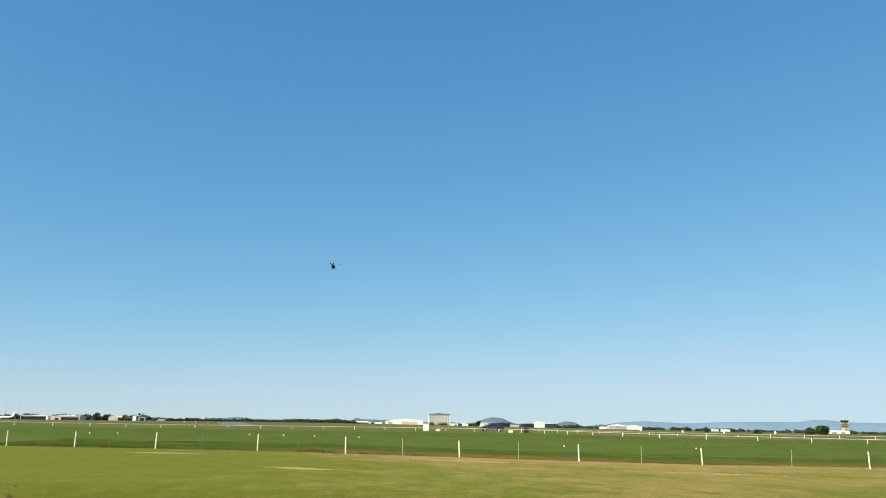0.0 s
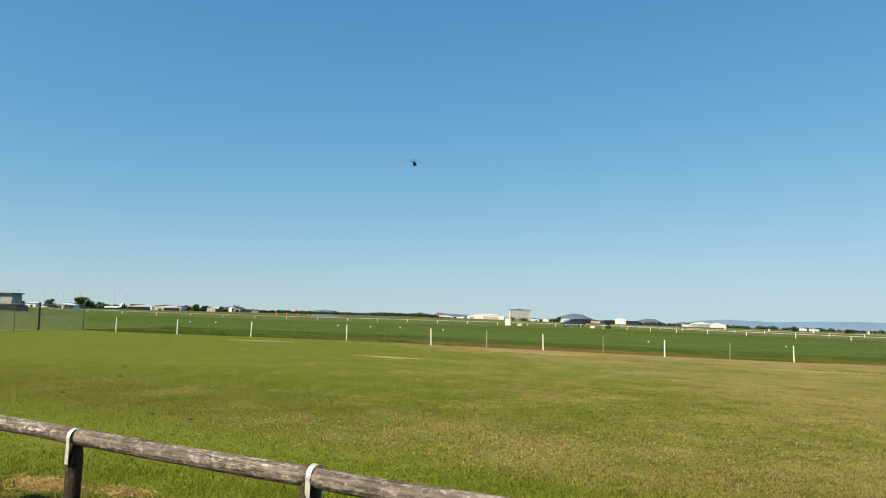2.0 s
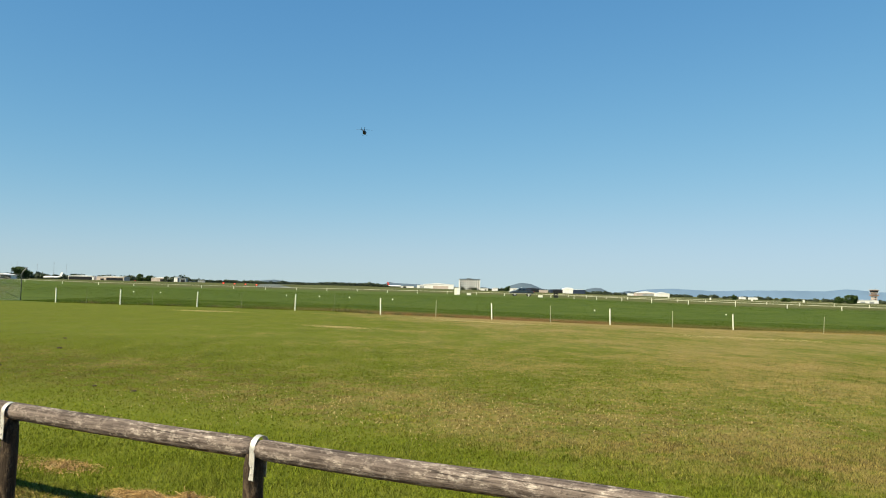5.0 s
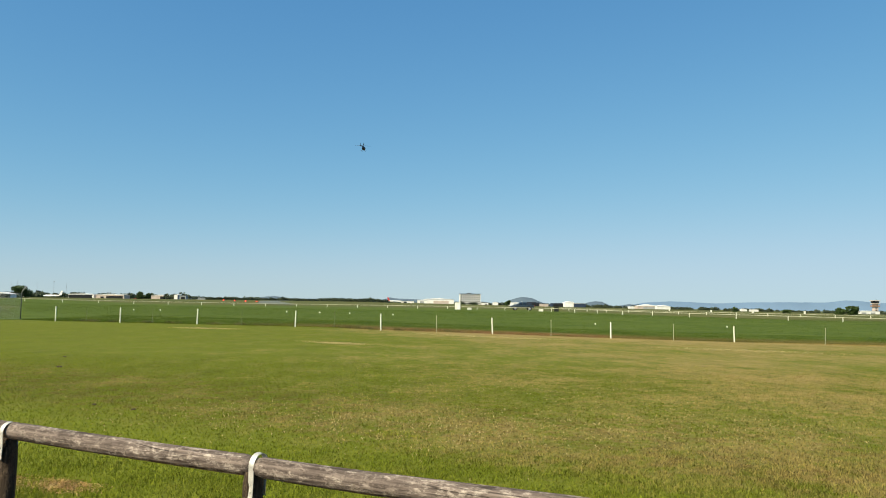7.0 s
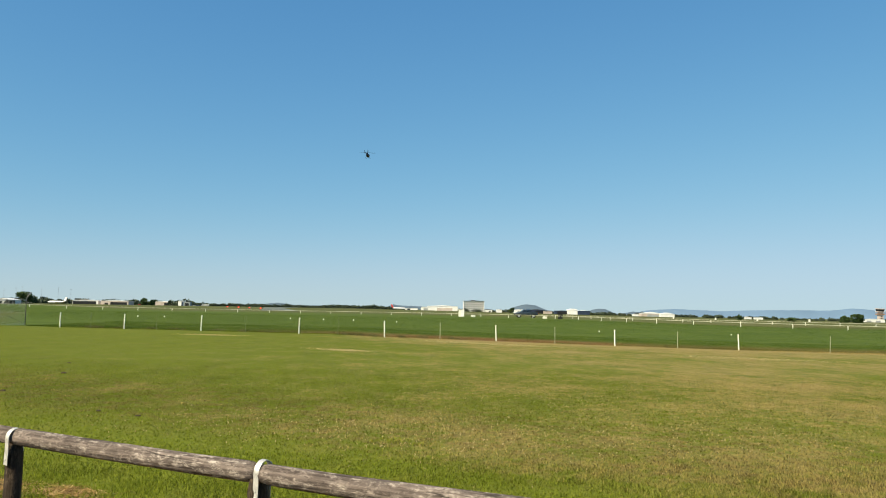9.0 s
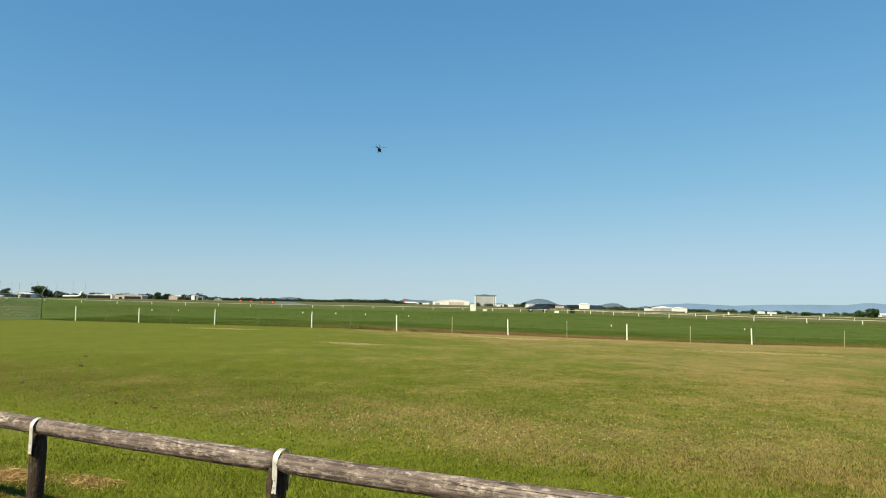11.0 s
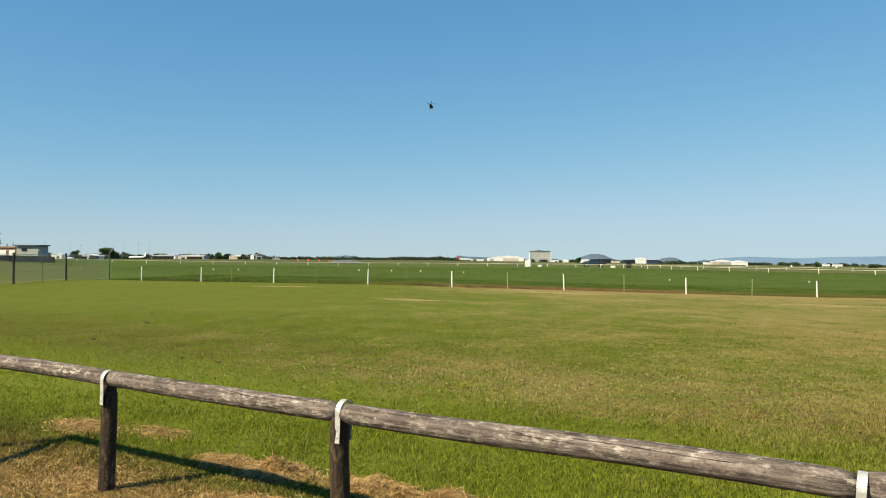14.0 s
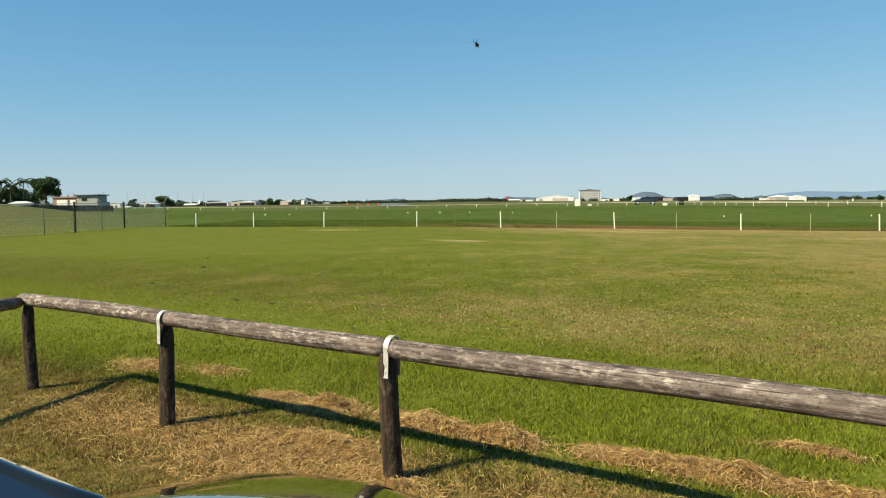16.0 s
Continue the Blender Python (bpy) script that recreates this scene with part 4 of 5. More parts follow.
def house(at):
    t = thing("house", "low flat roofed house of brick and grey cladding", "house", at)
    wall_box(t, 4.5, 3.5, 2.9, M_CLAD, "grey clad wall", (2.4, 0, 0))
    part("wall", box(5.6, 3.5, 2.5, (-2.8, 0.4, 0), 0.05), M_BRICK, t, "brown brick wall")
    part("roof", box(5.0, 4.3, 0.22, (2.45, 0, 2.9), 0.03), M_ROOF_DARK, t)
    part("roof", box(5.4, 3.9, 0.3, (-3.0, 0.4, 2.5), 0.03), M_BRICK, t, "brown parapet roof")
    part("garage_door", box(2.4, 0.1, 2.0, (-3.4, -1.43, 0.05), 0.02), M_WALL_WHITE, t, "white garage door")
    part("door", box(1.2, 0.1, 2.0, (-1.0, -1.43, 0.05), 0.02), M_WALL_WHITE, t)
    part("window", box(1.0, 0.12, 0.6, (1.7, -1.81, 1.9), 0.02), M_DARK, t, "small dark window")
    for x in (-4.6, -3.0, -1.6):
        part("chimney_pot", tube([(x, 0, 2.78), (x, 0, 3.3)], 0.1), M_STEEL, t)
    return t


house(at_land(-0.627, 150))
shed(at_land(-0.718, 172), 3.4, 3, 1.6, 0.5, "low white outbuilding beside trees", M_WALL_WHITE, M_ROOF_WHITE, group="outbuildings")
shed(at_land(-0.528, 420), 9, 8, 2.0, 0.8, "low white shed behind the house", M_WALL_WHITE, M_ROOF_WHITE, ((3, 5, 1.8),), group="outbuildings")

cloth = thing("screen_fence", "dark shade cloth screen fence along the yard", "fence")
ends = [Vector(at_land(r, d)) for r, d in ((-0.80, 118), (-0.74, 124), (-0.68, 130), (-0.62, 136), (-0.58, 139))]
for a, b in zip(ends, ends[1:]):
    part("panel", slab([a, b, b + Vector((0, 0, 1.15)), a + Vector((0, 0, 1.15))], 0.03), M_SHADE, cloth)
    part("post", tube([a - Vector((0, 0, 0.1)), a + Vector((0, 0, 1.3))], 0.04), M_STEEL, cloth)

first = None
for q, d, h in ((-0.56, 640, 13), (-0.535, 700, 12.5), (-0.512, 640, 13.5), (-0.487, 650, 12), (-0.466, 620, 13), (-0.45, 660, 12.5), (-0.545, 600, 11), (-0.52, 720, 14), (-0.64, 420, 9), (-0.595, 430, 9.5)):
    x, y, z = at_land(q, d)
    if first is None:
        first = thing("light_mast", "thin grey steel light mast", "mast", (x, y, z), group="light masts")
        part("pole", tube([(0, 0, 0), (0, 0, 13)], 0.09, 0.06, 6), M_STEEL, first)
        part("lamp_head", box(1.1, 0.3, 0.18, (0, 0, 12.95), 0.03), M_STEEL, first)
    else:
        copy_thing(first, pose(x, y, z + h - 13))


# ---- aircraft ----
def airliner(at, turn, n, fin, label):
    t = thing("airliner", label, "aircraft", at, turn)
    r = n * 0.055
    z = r * 1.9
    part("fuselage", loft([(-n / 2, 0, z + r * 0.5, 0.1, 0.1, 2), (-n * 0.32, 0, z + r * 0.1, r * 0.75, r * 0.8, 2), (-n * 0.15, 0, z, r, r, 2), (n * 0.33, 0, z, r, r, 2), (n * 0.44, 0, z - r * 0.1, r * 0.7, r * 0.7, 2), (n / 2, 0, z - r * 0.3, 0.15, 0.15, 2)]), M_ROOF_WHITE, t, smooth=True)
    part("tail_fin", slab([(-n * 0.5, 0, z + r), (-n * 0.36, 0, z + r * 0.7), (-n * 0.48, 0, z + n * 0.27), (-n * 0.57, 0, z + n * 0.27)], 0.5), fin, t, "swept tail fin")
    for s in (-1, 1):
        part("wing", slab([(n * 0.08, s * r * 0.8, z - r * 0.5), (-n * 0.1, s * r * 0.8, z - r * 0.5), (-n * 0.18, s * n * 0.45, z), (-n * 0.12, s * n * 0.45, z)], 0.25), M_ROOF_WHITE, t)
        part("tailplane", slab([(-n * 0.4, s * 0.3, z + r * 0.5), (-n * 0.48, s * 0.3, z + r * 0.5), (-n * 0.52, s * n * 0.16, z + r * 0.6), (-n * 0.48, s * n * 0.16, z + r * 0.6)], 0.15), M_ROOF_WHITE, t)
        part("engine", loft([(n * 0.1, s * n * 0.15, z - r * 0.9, r * 0.4, r * 0.4, 2), (-n * 0.02, s * n * 0.15, z - r * 0.9, r * 0.4, r * 0.4, 2)], 12), M_WALL_GREY, t)
        part("wheel", tube([(-n * 0.02, s * r * 0.9, r * 0.4), (-n * 0.02, s * r * 1.2, r * 0.4)], r * 0.4, seg=12), M_RUBBER, t)
    part("wheel", tube([(n * 0.38, -0.2, r * 0.4), (n * 0.38, 0.2, r * 0.4)], r * 0.4, seg=12), M_RUBBER, t)
    part("strut", tube([(n * 0.38, 0, r * 0.4), (n * 0.38, 0, z - r * 0.6)], 0.12), M_STEEL, t)


airliner(at_land(-0.4675, 1150), 180, 27, M_ROOF_WHITE, "white parked airliner with a tall white tail")
airliner(at_land(-0.027, 1280), 0, 24, M_REDFIN, "white parked airliner with a red tail fin")


def helicopter(at, turn):
    t = thing("helicopter", "small dark helicopter flying away, on skids", "helicopter", at, turn)
    t.rotation_mode = "XYZ"
    part("cabin", loft([(2.3, 0, 0, 0.1, 0.1, 2), (1.9, 0, 0.0, 0.55, 0.5, 2.2), (1.0, 0, 0.1, 0.85, 0.85, 2.4), (-0.3, 0, 0.15, 0.85, 0.9, 2.4), (-1.3, 0, 0.35, 0.5, 0.55, 2.2), (-1.9, 0, 0.5, 0.2, 0.25, 2)]), M_HELI, t, smooth=True)
    part("windscreen", loft([(2.2, 0, 0.2, 0.25, 0.2, 2.2), (1.7, 0, 0.35, 0.66, 0.42, 2.4), (1.2, 0, 0.4, 0.83, 0.57, 2.4)]), M_GLASS, t, smooth=True)
    part("tail_boom", tube([(-1.6, 0, 0.5), (-5.6, 0, 0.85)], 0.2, 0.1), M_HELI, t, smooth=True)
    part("tail_fin", slab([(-5.2, 0, 0.2), (-5.7, 0, 0.1), (-6.1, 0, 1.9), (-5.7, 0, 1.9)], 0.06), M_HELI, t)
    part("tailplane", slab([(-4.6, -0.9, 0.75), (-4.6, 0.9, 0.75), (-5.0, 0.9, 0.75), (-5.0, -0.9, 0.75)], 0.05), M_HELI, t)
    part("tail_rotor", box(0.1, 0.03, 1.5, (-5.75, 0.2, 0.25), 0.01), M_BLADE_GREY, t)
    part("mast", tube([(0, 0, 0.9), (0, 0, 1.75)], 0.14, 0.08), M_HELI, t)
    part("engine_cowl", loft([(0.7, 0, 1.0, 0.1, 0.1, 2), (0.3, 0, 1.05, 0.4, 0.3, 2.4), (-1.0, 0, 1.0, 0.35, 0.3, 2.4), (-1.7, 0, 0.8, 0.1, 0.12, 2)], 16), M_HELI, t, smooth=True)
    for a in (78, 198, 318):
        part("rotor_blade", box(4.9, 0.26, 0.035, (2.6, 0, 0), 0.01), M_BLADE_GREY, t, at=pose(0, 0, 1.72, 0, 0, a) @ pose(0, 0, 0, 0, -2.5, 0))
    for s in (-1, 1):
        part("skid", tube([(-1.5, s * 0.95, -1.25), (1.6, s * 0.95, -1.25), (2.0, s * 0.95, -1.05)], 0.05, seg=8), M_BLADE_GREY, t)
        for x in (-0.8, 1.0):
            part("skid_strut", tube([(x, s * 0.5, -0.6), (x, s * 0.95, -1.25)], 0.045, seg=6), M_BLADE_GREY, t)
    return t


helicopter((-29.0, 400, 81.5), 78)


# ---- vehicles ----
def wheel(t, x, y, r, w):
    m = pose(x, y, r)
    ty = part("wheel", tube([(0, -w / 2, 0), (0, -w * 0.36, 0), (0, w * 0.36, 0), (0, w / 2, 0)], r, seg=28), M_RUBBER, t, "black tyre", at=m, smooth=False)
    part("rim", tube([(0, -w / 2 - 0.012, 0), (0, w / 2 + 0.012, 0)], r * 0.62, seg=24), M_RIM, ty)
    part("hub", tube([(0, -w / 2 - 0.03, 0), (0, w / 2 + 0.03, 0)], r * 0.18, seg=12), M_STEEL, ty)


def utility_truck(at, turn):
    t = thing("utility_truck", "grey-blue dual cab utility truck on the track", "truck", at, turn)
    part("body", loft([(-2.62, 0, 0.85, 0.8, 0.3, 8), (-2.55, 0, 0.85, 0.88, 0.36, 8), (-1.0, 0, 0.86, 0.92, 0.38, 8), (1.0, 0, 0.84, 0.92, 0.36, 7), (1.9, 0, 0.82, 0.9, 0.32, 5), (2.45, 0, 0.74, 0.82, 0.26, 4), (2.6, 0, 0.68, 0.65, 0.18, 4)], 32), M_UTE, t, smooth=True)
    part("cab_frame", loft([(-0.95, 0, 1.45, 0.72, 0.3, 6), (-0.7, 0, 1.48, 0.74, 0.33, 5), (0.35, 0, 1.48, 0.72, 0.33, 5), (1.25, 0, 1.2, 0.78, 0.06, 5)], 28), M_UTE, t, smooth=True)
    for s in (-1, 1):
        for x0, x1, h in ((-0.78, -0.06, 0.38), (0.06, 0.66, 0.36)):
            part("side_window", slab([(x0, s * 0.79, 1.24), (x1 + (0.2 if x1 > 0.5 else 0), s * 0.79, 1.24), (x1 - 0.1, s * 0.735, 1.24 + h), (x0 + 0.06, s * 0.735, 1.24 + h)], 0.02), M_GLASS, t)
        part("headlight", box(0.2, 0.34, 0.18, (2.38, s * 0.62, 0.82), 0.04), M_LAMP, t, "bright headlight")
        part("mirror", box(0.1, 0.2, 0.17, (0.85, s * 1.0, 1.2), 0.03), M_STEEL_DARK, t)
        part("wheel_arch", tube([(1.55, s * 0.9, 0.42), (1.55, s * 0.945, 0.42)], 0.46, seg=24), M_RUBBER, t)
        part("wheel_arch", tube([(-1.6, s * 0.9, 0.42), (-1.6, s * 0.945, 0.42)], 0.46, seg=24), M_RUBBER, t)
        for x in (1.55, -1.6):
            wheel(t, x, s * 0.86, 0.38, 0.26)
    part("windscreen", slab([(1.2, -0.68, 1.26), (1.2, 0.68, 1.26), (0.52, 0.6, 1.76), (0.52, -0.6, 1.76)], 0.03), M_GLASS, t)
    part("tray_rim", box(1.6, 1.84, 0.06, (-1.78, 0, 1.22), 0.02), M_RUBBER, t)
    part("sports_bar", tube([(-1.05, -0.8, 1.2), (-1.1, -0.7, 1.65), (-1.1, 0.7, 1.65), (-1.05, 0.8, 1.2)], 0.04), M_STEEL_DARK, t)
    part("tail_light", box(0.06, 0.16, 0.34, (-2.6, 0.78, 0.85), 0.02), M_REDFIN, t)
    part("roof_lamp", box(0.2, 0.6, 0.1, (0.1, 0, 1.81), 0.03), M_LAMP, t)
    return t


utility_truck((23.4, 167.0, land(23.4, 167)), 178)


def far_car(at, turn, mat, label):
    t = thing("far_car", label, "car", at, turn, group="cars by the airport")
    part("body", loft([(-2.1, 0, 0.62, 0.7, 0.25, 5), (-1.9, 0, 0.62, 0.82, 0.33, 5), (1.2, 0, 0.6, 0.84, 0.32, 5), (2.0, 0, 0.52, 0.72, 0.22, 4)], 16), mat, t)
    part("cabin", loft([(-1.9, 0, 1.0, 0.66, 0.12, 4), (-1.3, 0, 1.15, 0.68, 0.3, 4), (0.2, 0, 1.15, 0.66, 0.3, 4), (1.0, 0, 0.95, 0.68, 0.06, 4)], 16), M_GLASS, t)
    for x in (-1.3, 1.3):
        for s in (-1, 1):
            part("wheel", tube([(x, s * 0.72, 0.31), (x, s * 0.88, 0.31)], 0.31, seg=12), M_RUBBER, t)


for q, d, turn, mat, label in ((-0.281, 1120, 0, M_WALL_WHITE, "white car by the airport sheds"), (-0.287, 1125, 10, M_NAVY, "dark blue car by the airport sheds"), (-0.292, 1120, 180, M_WALL_GREY, "grey car by the airport sheds"), (-0.356, 1100, 0, M_ROOF_WHITE, "white car before the terminal"),
                               (-0.362, 1105, 180, M_REDFIN, "red car before the terminal"), (-0.5, 600, 0, M_ROOF_WHITE, "white car on the airport road"), (-0.515, 560, 180, M_NAVY, "dark car on the airport road"), (-0.56, 330, 160, M_ROOF_WHITE, "white car behind the house")):
    far_car(at_land(q, d), turn, mat, label)


def mower(at, turn):
    t = thing("ride_on_mower", "dark ride-on mower parked on the turf", "mower", at, turn)
    part("body", loft([(-0.9, 0, 0.55, 0.4, 0.2, 4), (-0.7, 0, 0.55, 0.45, 0.28, 4), (0.4, 0, 0.6, 0.4, 0.25, 4), (1.0, 0, 0.55, 0.32, 0.2, 3)], 16), M_SHADE, t)
    part("deck", box(1.1, 1.3, 0.18, (0, 0, 0.12), 0.05), M_STEEL_DARK, t)
    part("seat", box(0.4, 0.45, 0.5, (-0.45, 0, 0.8), 0.08), M_RUBBER, t)
    part("roll_bar", tube([(-0.8, -0.4, 0.6), (-0.8, -0.35, 1.6), (-0.8, 0.35, 1.6), (-0.8, 0.4, 0.6)], 0.04), M_STEEL, t)
    for x, r in ((-0.6, 0.35), (0.75, 0.24)):
        for s in (-1, 1):
            part("wheel", tube([(x, s * 0.42, r), (x, s * 0.62, r)], r, seg=14), M_RUBBER, t)


mower(at_land(-0.541, 205), 30)
mower(at_land(-0.528, 210), -20)


def parked_car(at, turn):
    """A dark hatchback; x forward, its middle on the ground at the origin."""
    t = thing("parked_car", "glossy dark green hatchback parked beside the kerb", "car", at, turn)
    part("body", loft([(-1.98, 0, 0.60, 0.66, 0.26, 5), (-1.9, 0, 0.60, 0.76, 0.32, 5), (-1.2, 0, 0.57, 0.83, 0.32, 6), (-0.4, 0, 0.54, 0.83, 0.29, 6), (0.3, 0, 0.46, 0.83, 0.24, 6), (0.95, 0, 0.44, 0.82, 0.22, 5)], 36), M_PAINT, t, smooth=True)
    part("nose", loft([(0.9, 0, 0.5, 0.82, 0.26, 5), (1.55, 0, 0.46, 0.8, 0.24, 5), (1.85, 0, 0.44, 0.72, 0.22, 4), (1.98, 0, 0.42, 0.55, 0.16, 4)], 36), M_PAINT, t, smooth=True)
    bm = bmesh.new()
    nx, ny, rows = 18, 24, []
    for i in range(nx + 1):
        s = i / nx
        x = 0.58 + 1.36 * s
        row = []
        for j in range(ny + 1):
            v = -1 + 2 * j / ny
            w = 0.80 - 0.10 * s * s
            crown = 1.042 - 0.3 * (x - 1.3) ** 2 - 0.05 * s ** 5
            z = crown - 0.03 * v * v - 0.19 * max(0, abs(v) - 0.14) - 0.05 * max(0, abs(v) - 0.95) / 0.05
            row.append(bm.verts.new((x - 0.10 * v * v * (0.4 + 0.6 * s), v * w, z)))
        rows.append(row)
    for a, b in zip(rows, rows[1:]):
        for j in range(ny):
            bm.faces.new((a[j], a[j + 1], b[j + 1], b[j]))
    rim = [e for e in bm.edges if e.is_boundary]
    low = bmesh.ops.extrude_edge_only(bm, edges=rim)
    for v in low["geom"]:
        if isinstance(v, bmesh.types.BMVert):
            v.co.z = 0.62
    bonnet = part("bonnet", bm, M_PAINT, t, "glossy dark green bonnet", smooth=True)
    glass = [(0.85, -0.66, 0.66), (0.85, 0.66, 0.66), (-0.46, 0.52, 1.25), (-0.46, -0.52, 1.25)]
    part("windscreen", slab(glass, 0.012), M_GLASS, t, "sky-reflecting windscreen")
    part("roof", loft([(-0.45, 0, 1.29, 0.54, 0.025, 4), (-0.7, 0, 1.36, 0.56, 0.04, 4), (-1.0, 0, 1.38, 0.56, 0.04, 4), (-1.6, 0, 1.34, 0.52, 0.025, 4)], 28), M_PAINT, t, smooth=True)
    for s in (-1, 1):
        part("pillar", tube([(0.86, s * 0.70, 0.672), (0.47, s * 0.67, 0.793), (0.0, s * 0.60, 1.0), (-0.48, s * 0.55, 1.29)], 0.045, seg=10), M_PAINT, t, smooth=True)
        part("pillar", tube([(-0.35, s * 0.72, 0.92), (-0.4, s * 0.56, 1.41)], 0.04, seg=10), M_RUBBER, t)
        part("pillar", tube([(-1.85, s * 0.68, 0.9), (-1.55, s * 0.53, 1.37)], 0.07, seg=10), M_PAINT, t, smooth=True)
        for x0, x1, x2, x3 in ((-0.36, 0.1, -0.42, -0.5), (-1.75, -0.4, -0.44, -1.5)):
            part("side_window", slab([(x0, s * 0.71, 0.93), (x1, s * 0.69, 0.93), (x2, s * 0.55, 1.36), (x3, s * 0.55, 1.36)], 0.012), M_GLASS, t)
        part("headlight", loft([(1.5, s * 0.6, 0.68, 0.12, 0.07, 3), (1.8, s * 0.58, 0.64, 0.14, 0.08, 3), (1.9, s * 0.55, 0.62, 0.08, 0.05, 3)], 16), M_LAMP, t, smooth=True)
        mirror = part("mirror", loft([(-0.18, s * 0.84, 0.93, 0.05, 0.04, 3), (-0.25, s * 0.86, 0.93, 0.09, 0.07, 3), (-0.32, s * 0.86, 0.93, 0.09, 0.065, 3)], 16), M_PAINT, t, smooth=True)
        part("mirror_glass", box(0.006, 0.16, 0.11, (-0.326, s * 0.86, 0.875)), M_GLASS, mirror)
        for x in (1.25, -1.3):
            wheel(t, x, s * 0.74, 0.3, 0.19)
    part("rear_window", slab([(-1.85, -0.6, 0.95), (-1.85, 0.6, 0.95), (-1.6, 0.5, 1.36), (-1.6, -0.5, 1.36)], 0.012), M_GLASS, t)
    part("cowl", box(0.08, 1.2, 0.03, (0.7, 0, 0.70), 0.01), M_RUBBER, t, "black plastic cowl")
    for y in (-0.1, 0.45):
        part("wiper", tube([(0.72, y, 0.745), (0.64, y - 0.42, 0.78)], 0.008, seg=6), M_RUBBER, t)
    part("grille", box(0.05, 0.9, 0.14, (1.93, 0, 0.42), 0.02), M_RUBBER, t)
    return t


parked_car((-1.73, 1.5, 0.006), -2)


# ---- cut grass, turf and hay ----
def blades(name, x, y, h, w, lean, mat, label, seed, bend=True, z0=None):
    """Grass: one narrow tapered blade at each place."""
    r = np.random.default_rng(seed)
    n = len(x)
    a = r.uniform(0, 2 * np.pi, n)
    z = height(x, y) - 0.004 if z0 is None else z0
    base = np.stack([x, y, z], -1)
    side = np.stack([np.cos(a), np.sin(a), np.zeros(n)], -1) * (w / 2)[:, None]
    b = a + np.pi / 2 + r.normal(0, 0.7, n)
    off = np.stack([np.cos(b), np.sin(b), np.zeros(n)], -1) * (h * lean * r.uniform(0.1, 1.3, n))[:, None]
    up = np.zeros((n, 3))
    up[:, 2] = h
    tip = base + off + up * 0.92
    if bend:
        mid = base + off * 0.32 + up * 0.55
        v = np.stack([base - side, base + side, mid + side * 0.75, tip, mid - side * 0.75], 1).reshape(-1, 3)
        i = np.arange(n)[:, None] * 5
        f = np.concatenate([i + np.array([[0, 1, 2]]), i + np.array([[0, 2, 4]]), i + np.array([[4, 2, 3]])])
    else:
        v = np.stack([base - side, base + side, tip], 1).reshape(-1, 3)
        f = np.arange(3 * n).reshape(-1, 3)
    ob = part(name, quick_mesh(name, v, f), mat)
    return tagged(ob, label, "grass", kind="stuff")


def wedge(n, y0, y1, seed, lo=-0.82, hi=0.68, pad=0.6, soft=0.0):
    """Places spread evenly over the open lawn in front of the car park."""
    r = np.random.default_rng(seed)
    y = np.sqrt(r.uniform(y0 * y0, y1 * y1, int(n * 1.6)))
    y = y[r.random(len(y)) < np.clip((y1 - y) / (y1 - y0) * 1.8, 0, 1) * np.clip((y - y0) / (0.25 * y0) + soft, 0, 1)]
    x = r.uniform(lo, hi, len(y)) * y + r.uniform(-pad, pad, len(y))
    away = (x - RAIL_P.x) * RAIL_N.x + (y - RAIL_P.y) * RAIL_N.y
    keep = (away > -1.13) & (y < fence_y(x) + 0.3)
    return x[keep][:n], y[keep][:n], away[keep][:n]


x, y, aw = wedge(230000, 2.6, 9.5, 31, soft=1.0)
r = np.random.default_rng(1)
tall = np.array([noise.noise(Vector((p * 1.7, q * 1.7, 0))) for p, q in zip(x[::1], y[::1])])
h = (0.022 + 0.036 * r.random(len(x))) * (1 + 0.7 * tall) * np.where(aw < 0.15, 0.6, 0.85)
blades("grass", x, y, h, r.uniform(0.003, 0.0065, len(x)), 1.15, M_BLADE, "short green and dry lawn grass by the rail", 41)
x, y, aw = wedge(220000, 6.5, 24, 32)
h = 0.012 + 0.022 * r.random(len(x))
blades("grass", x, y, h, r.uniform(0.006, 0.013, len(x)), 1.3, M_BLADE_MID, "short mown lawn grass with dry patches", 42)
x, y, aw = wedge(150000, 12, 60, 33)
h = 0.008 + 0.014 * r.random(len(x))
blades("grass", x, y, h, r.uniform(0.015, 0.03, len(x)), 1.5, M_BLADE_FAR, "mown lawn grass in dry and green bands", 43, bend=False)
n = 150000
x = r.uniform(-26.8, 45, n)
dep = r.random(n) ** 1.7 * 16
y = fence_y(x) + 0.1 + dep
patch = np.array([noise.noise(Vector((p * 0.35, q * 0.35, 3))) for p, q in zip(x, dep)])
h = (0.03 + 0.05 * r.random(n)) * (1 + 0.8 * patch)
blades("turf", x, y, h, r.uniform(0.015, 0.035, n), 1.5, M_BLADE_FAR, "long lush green turf of the race track", 44, bend=False)
n = 90000
x = r.uniform(-95, 85, n)
y = fence_y(np.clip(x, -60, 60)) + 14 + r.random(n) * 75
keep = (x + 0.5 * y > 0) | (y > 112)
x, y = x[keep], y[keep]
n = len(x)
h = 0.025 + 0.04 * r.random(n)
blades("turf", x, y, h, r.uniform(0.04, 0.1, n), 1.8, M_BLADE_FAR, "long lush green turf of the race track", 45, bend=False)

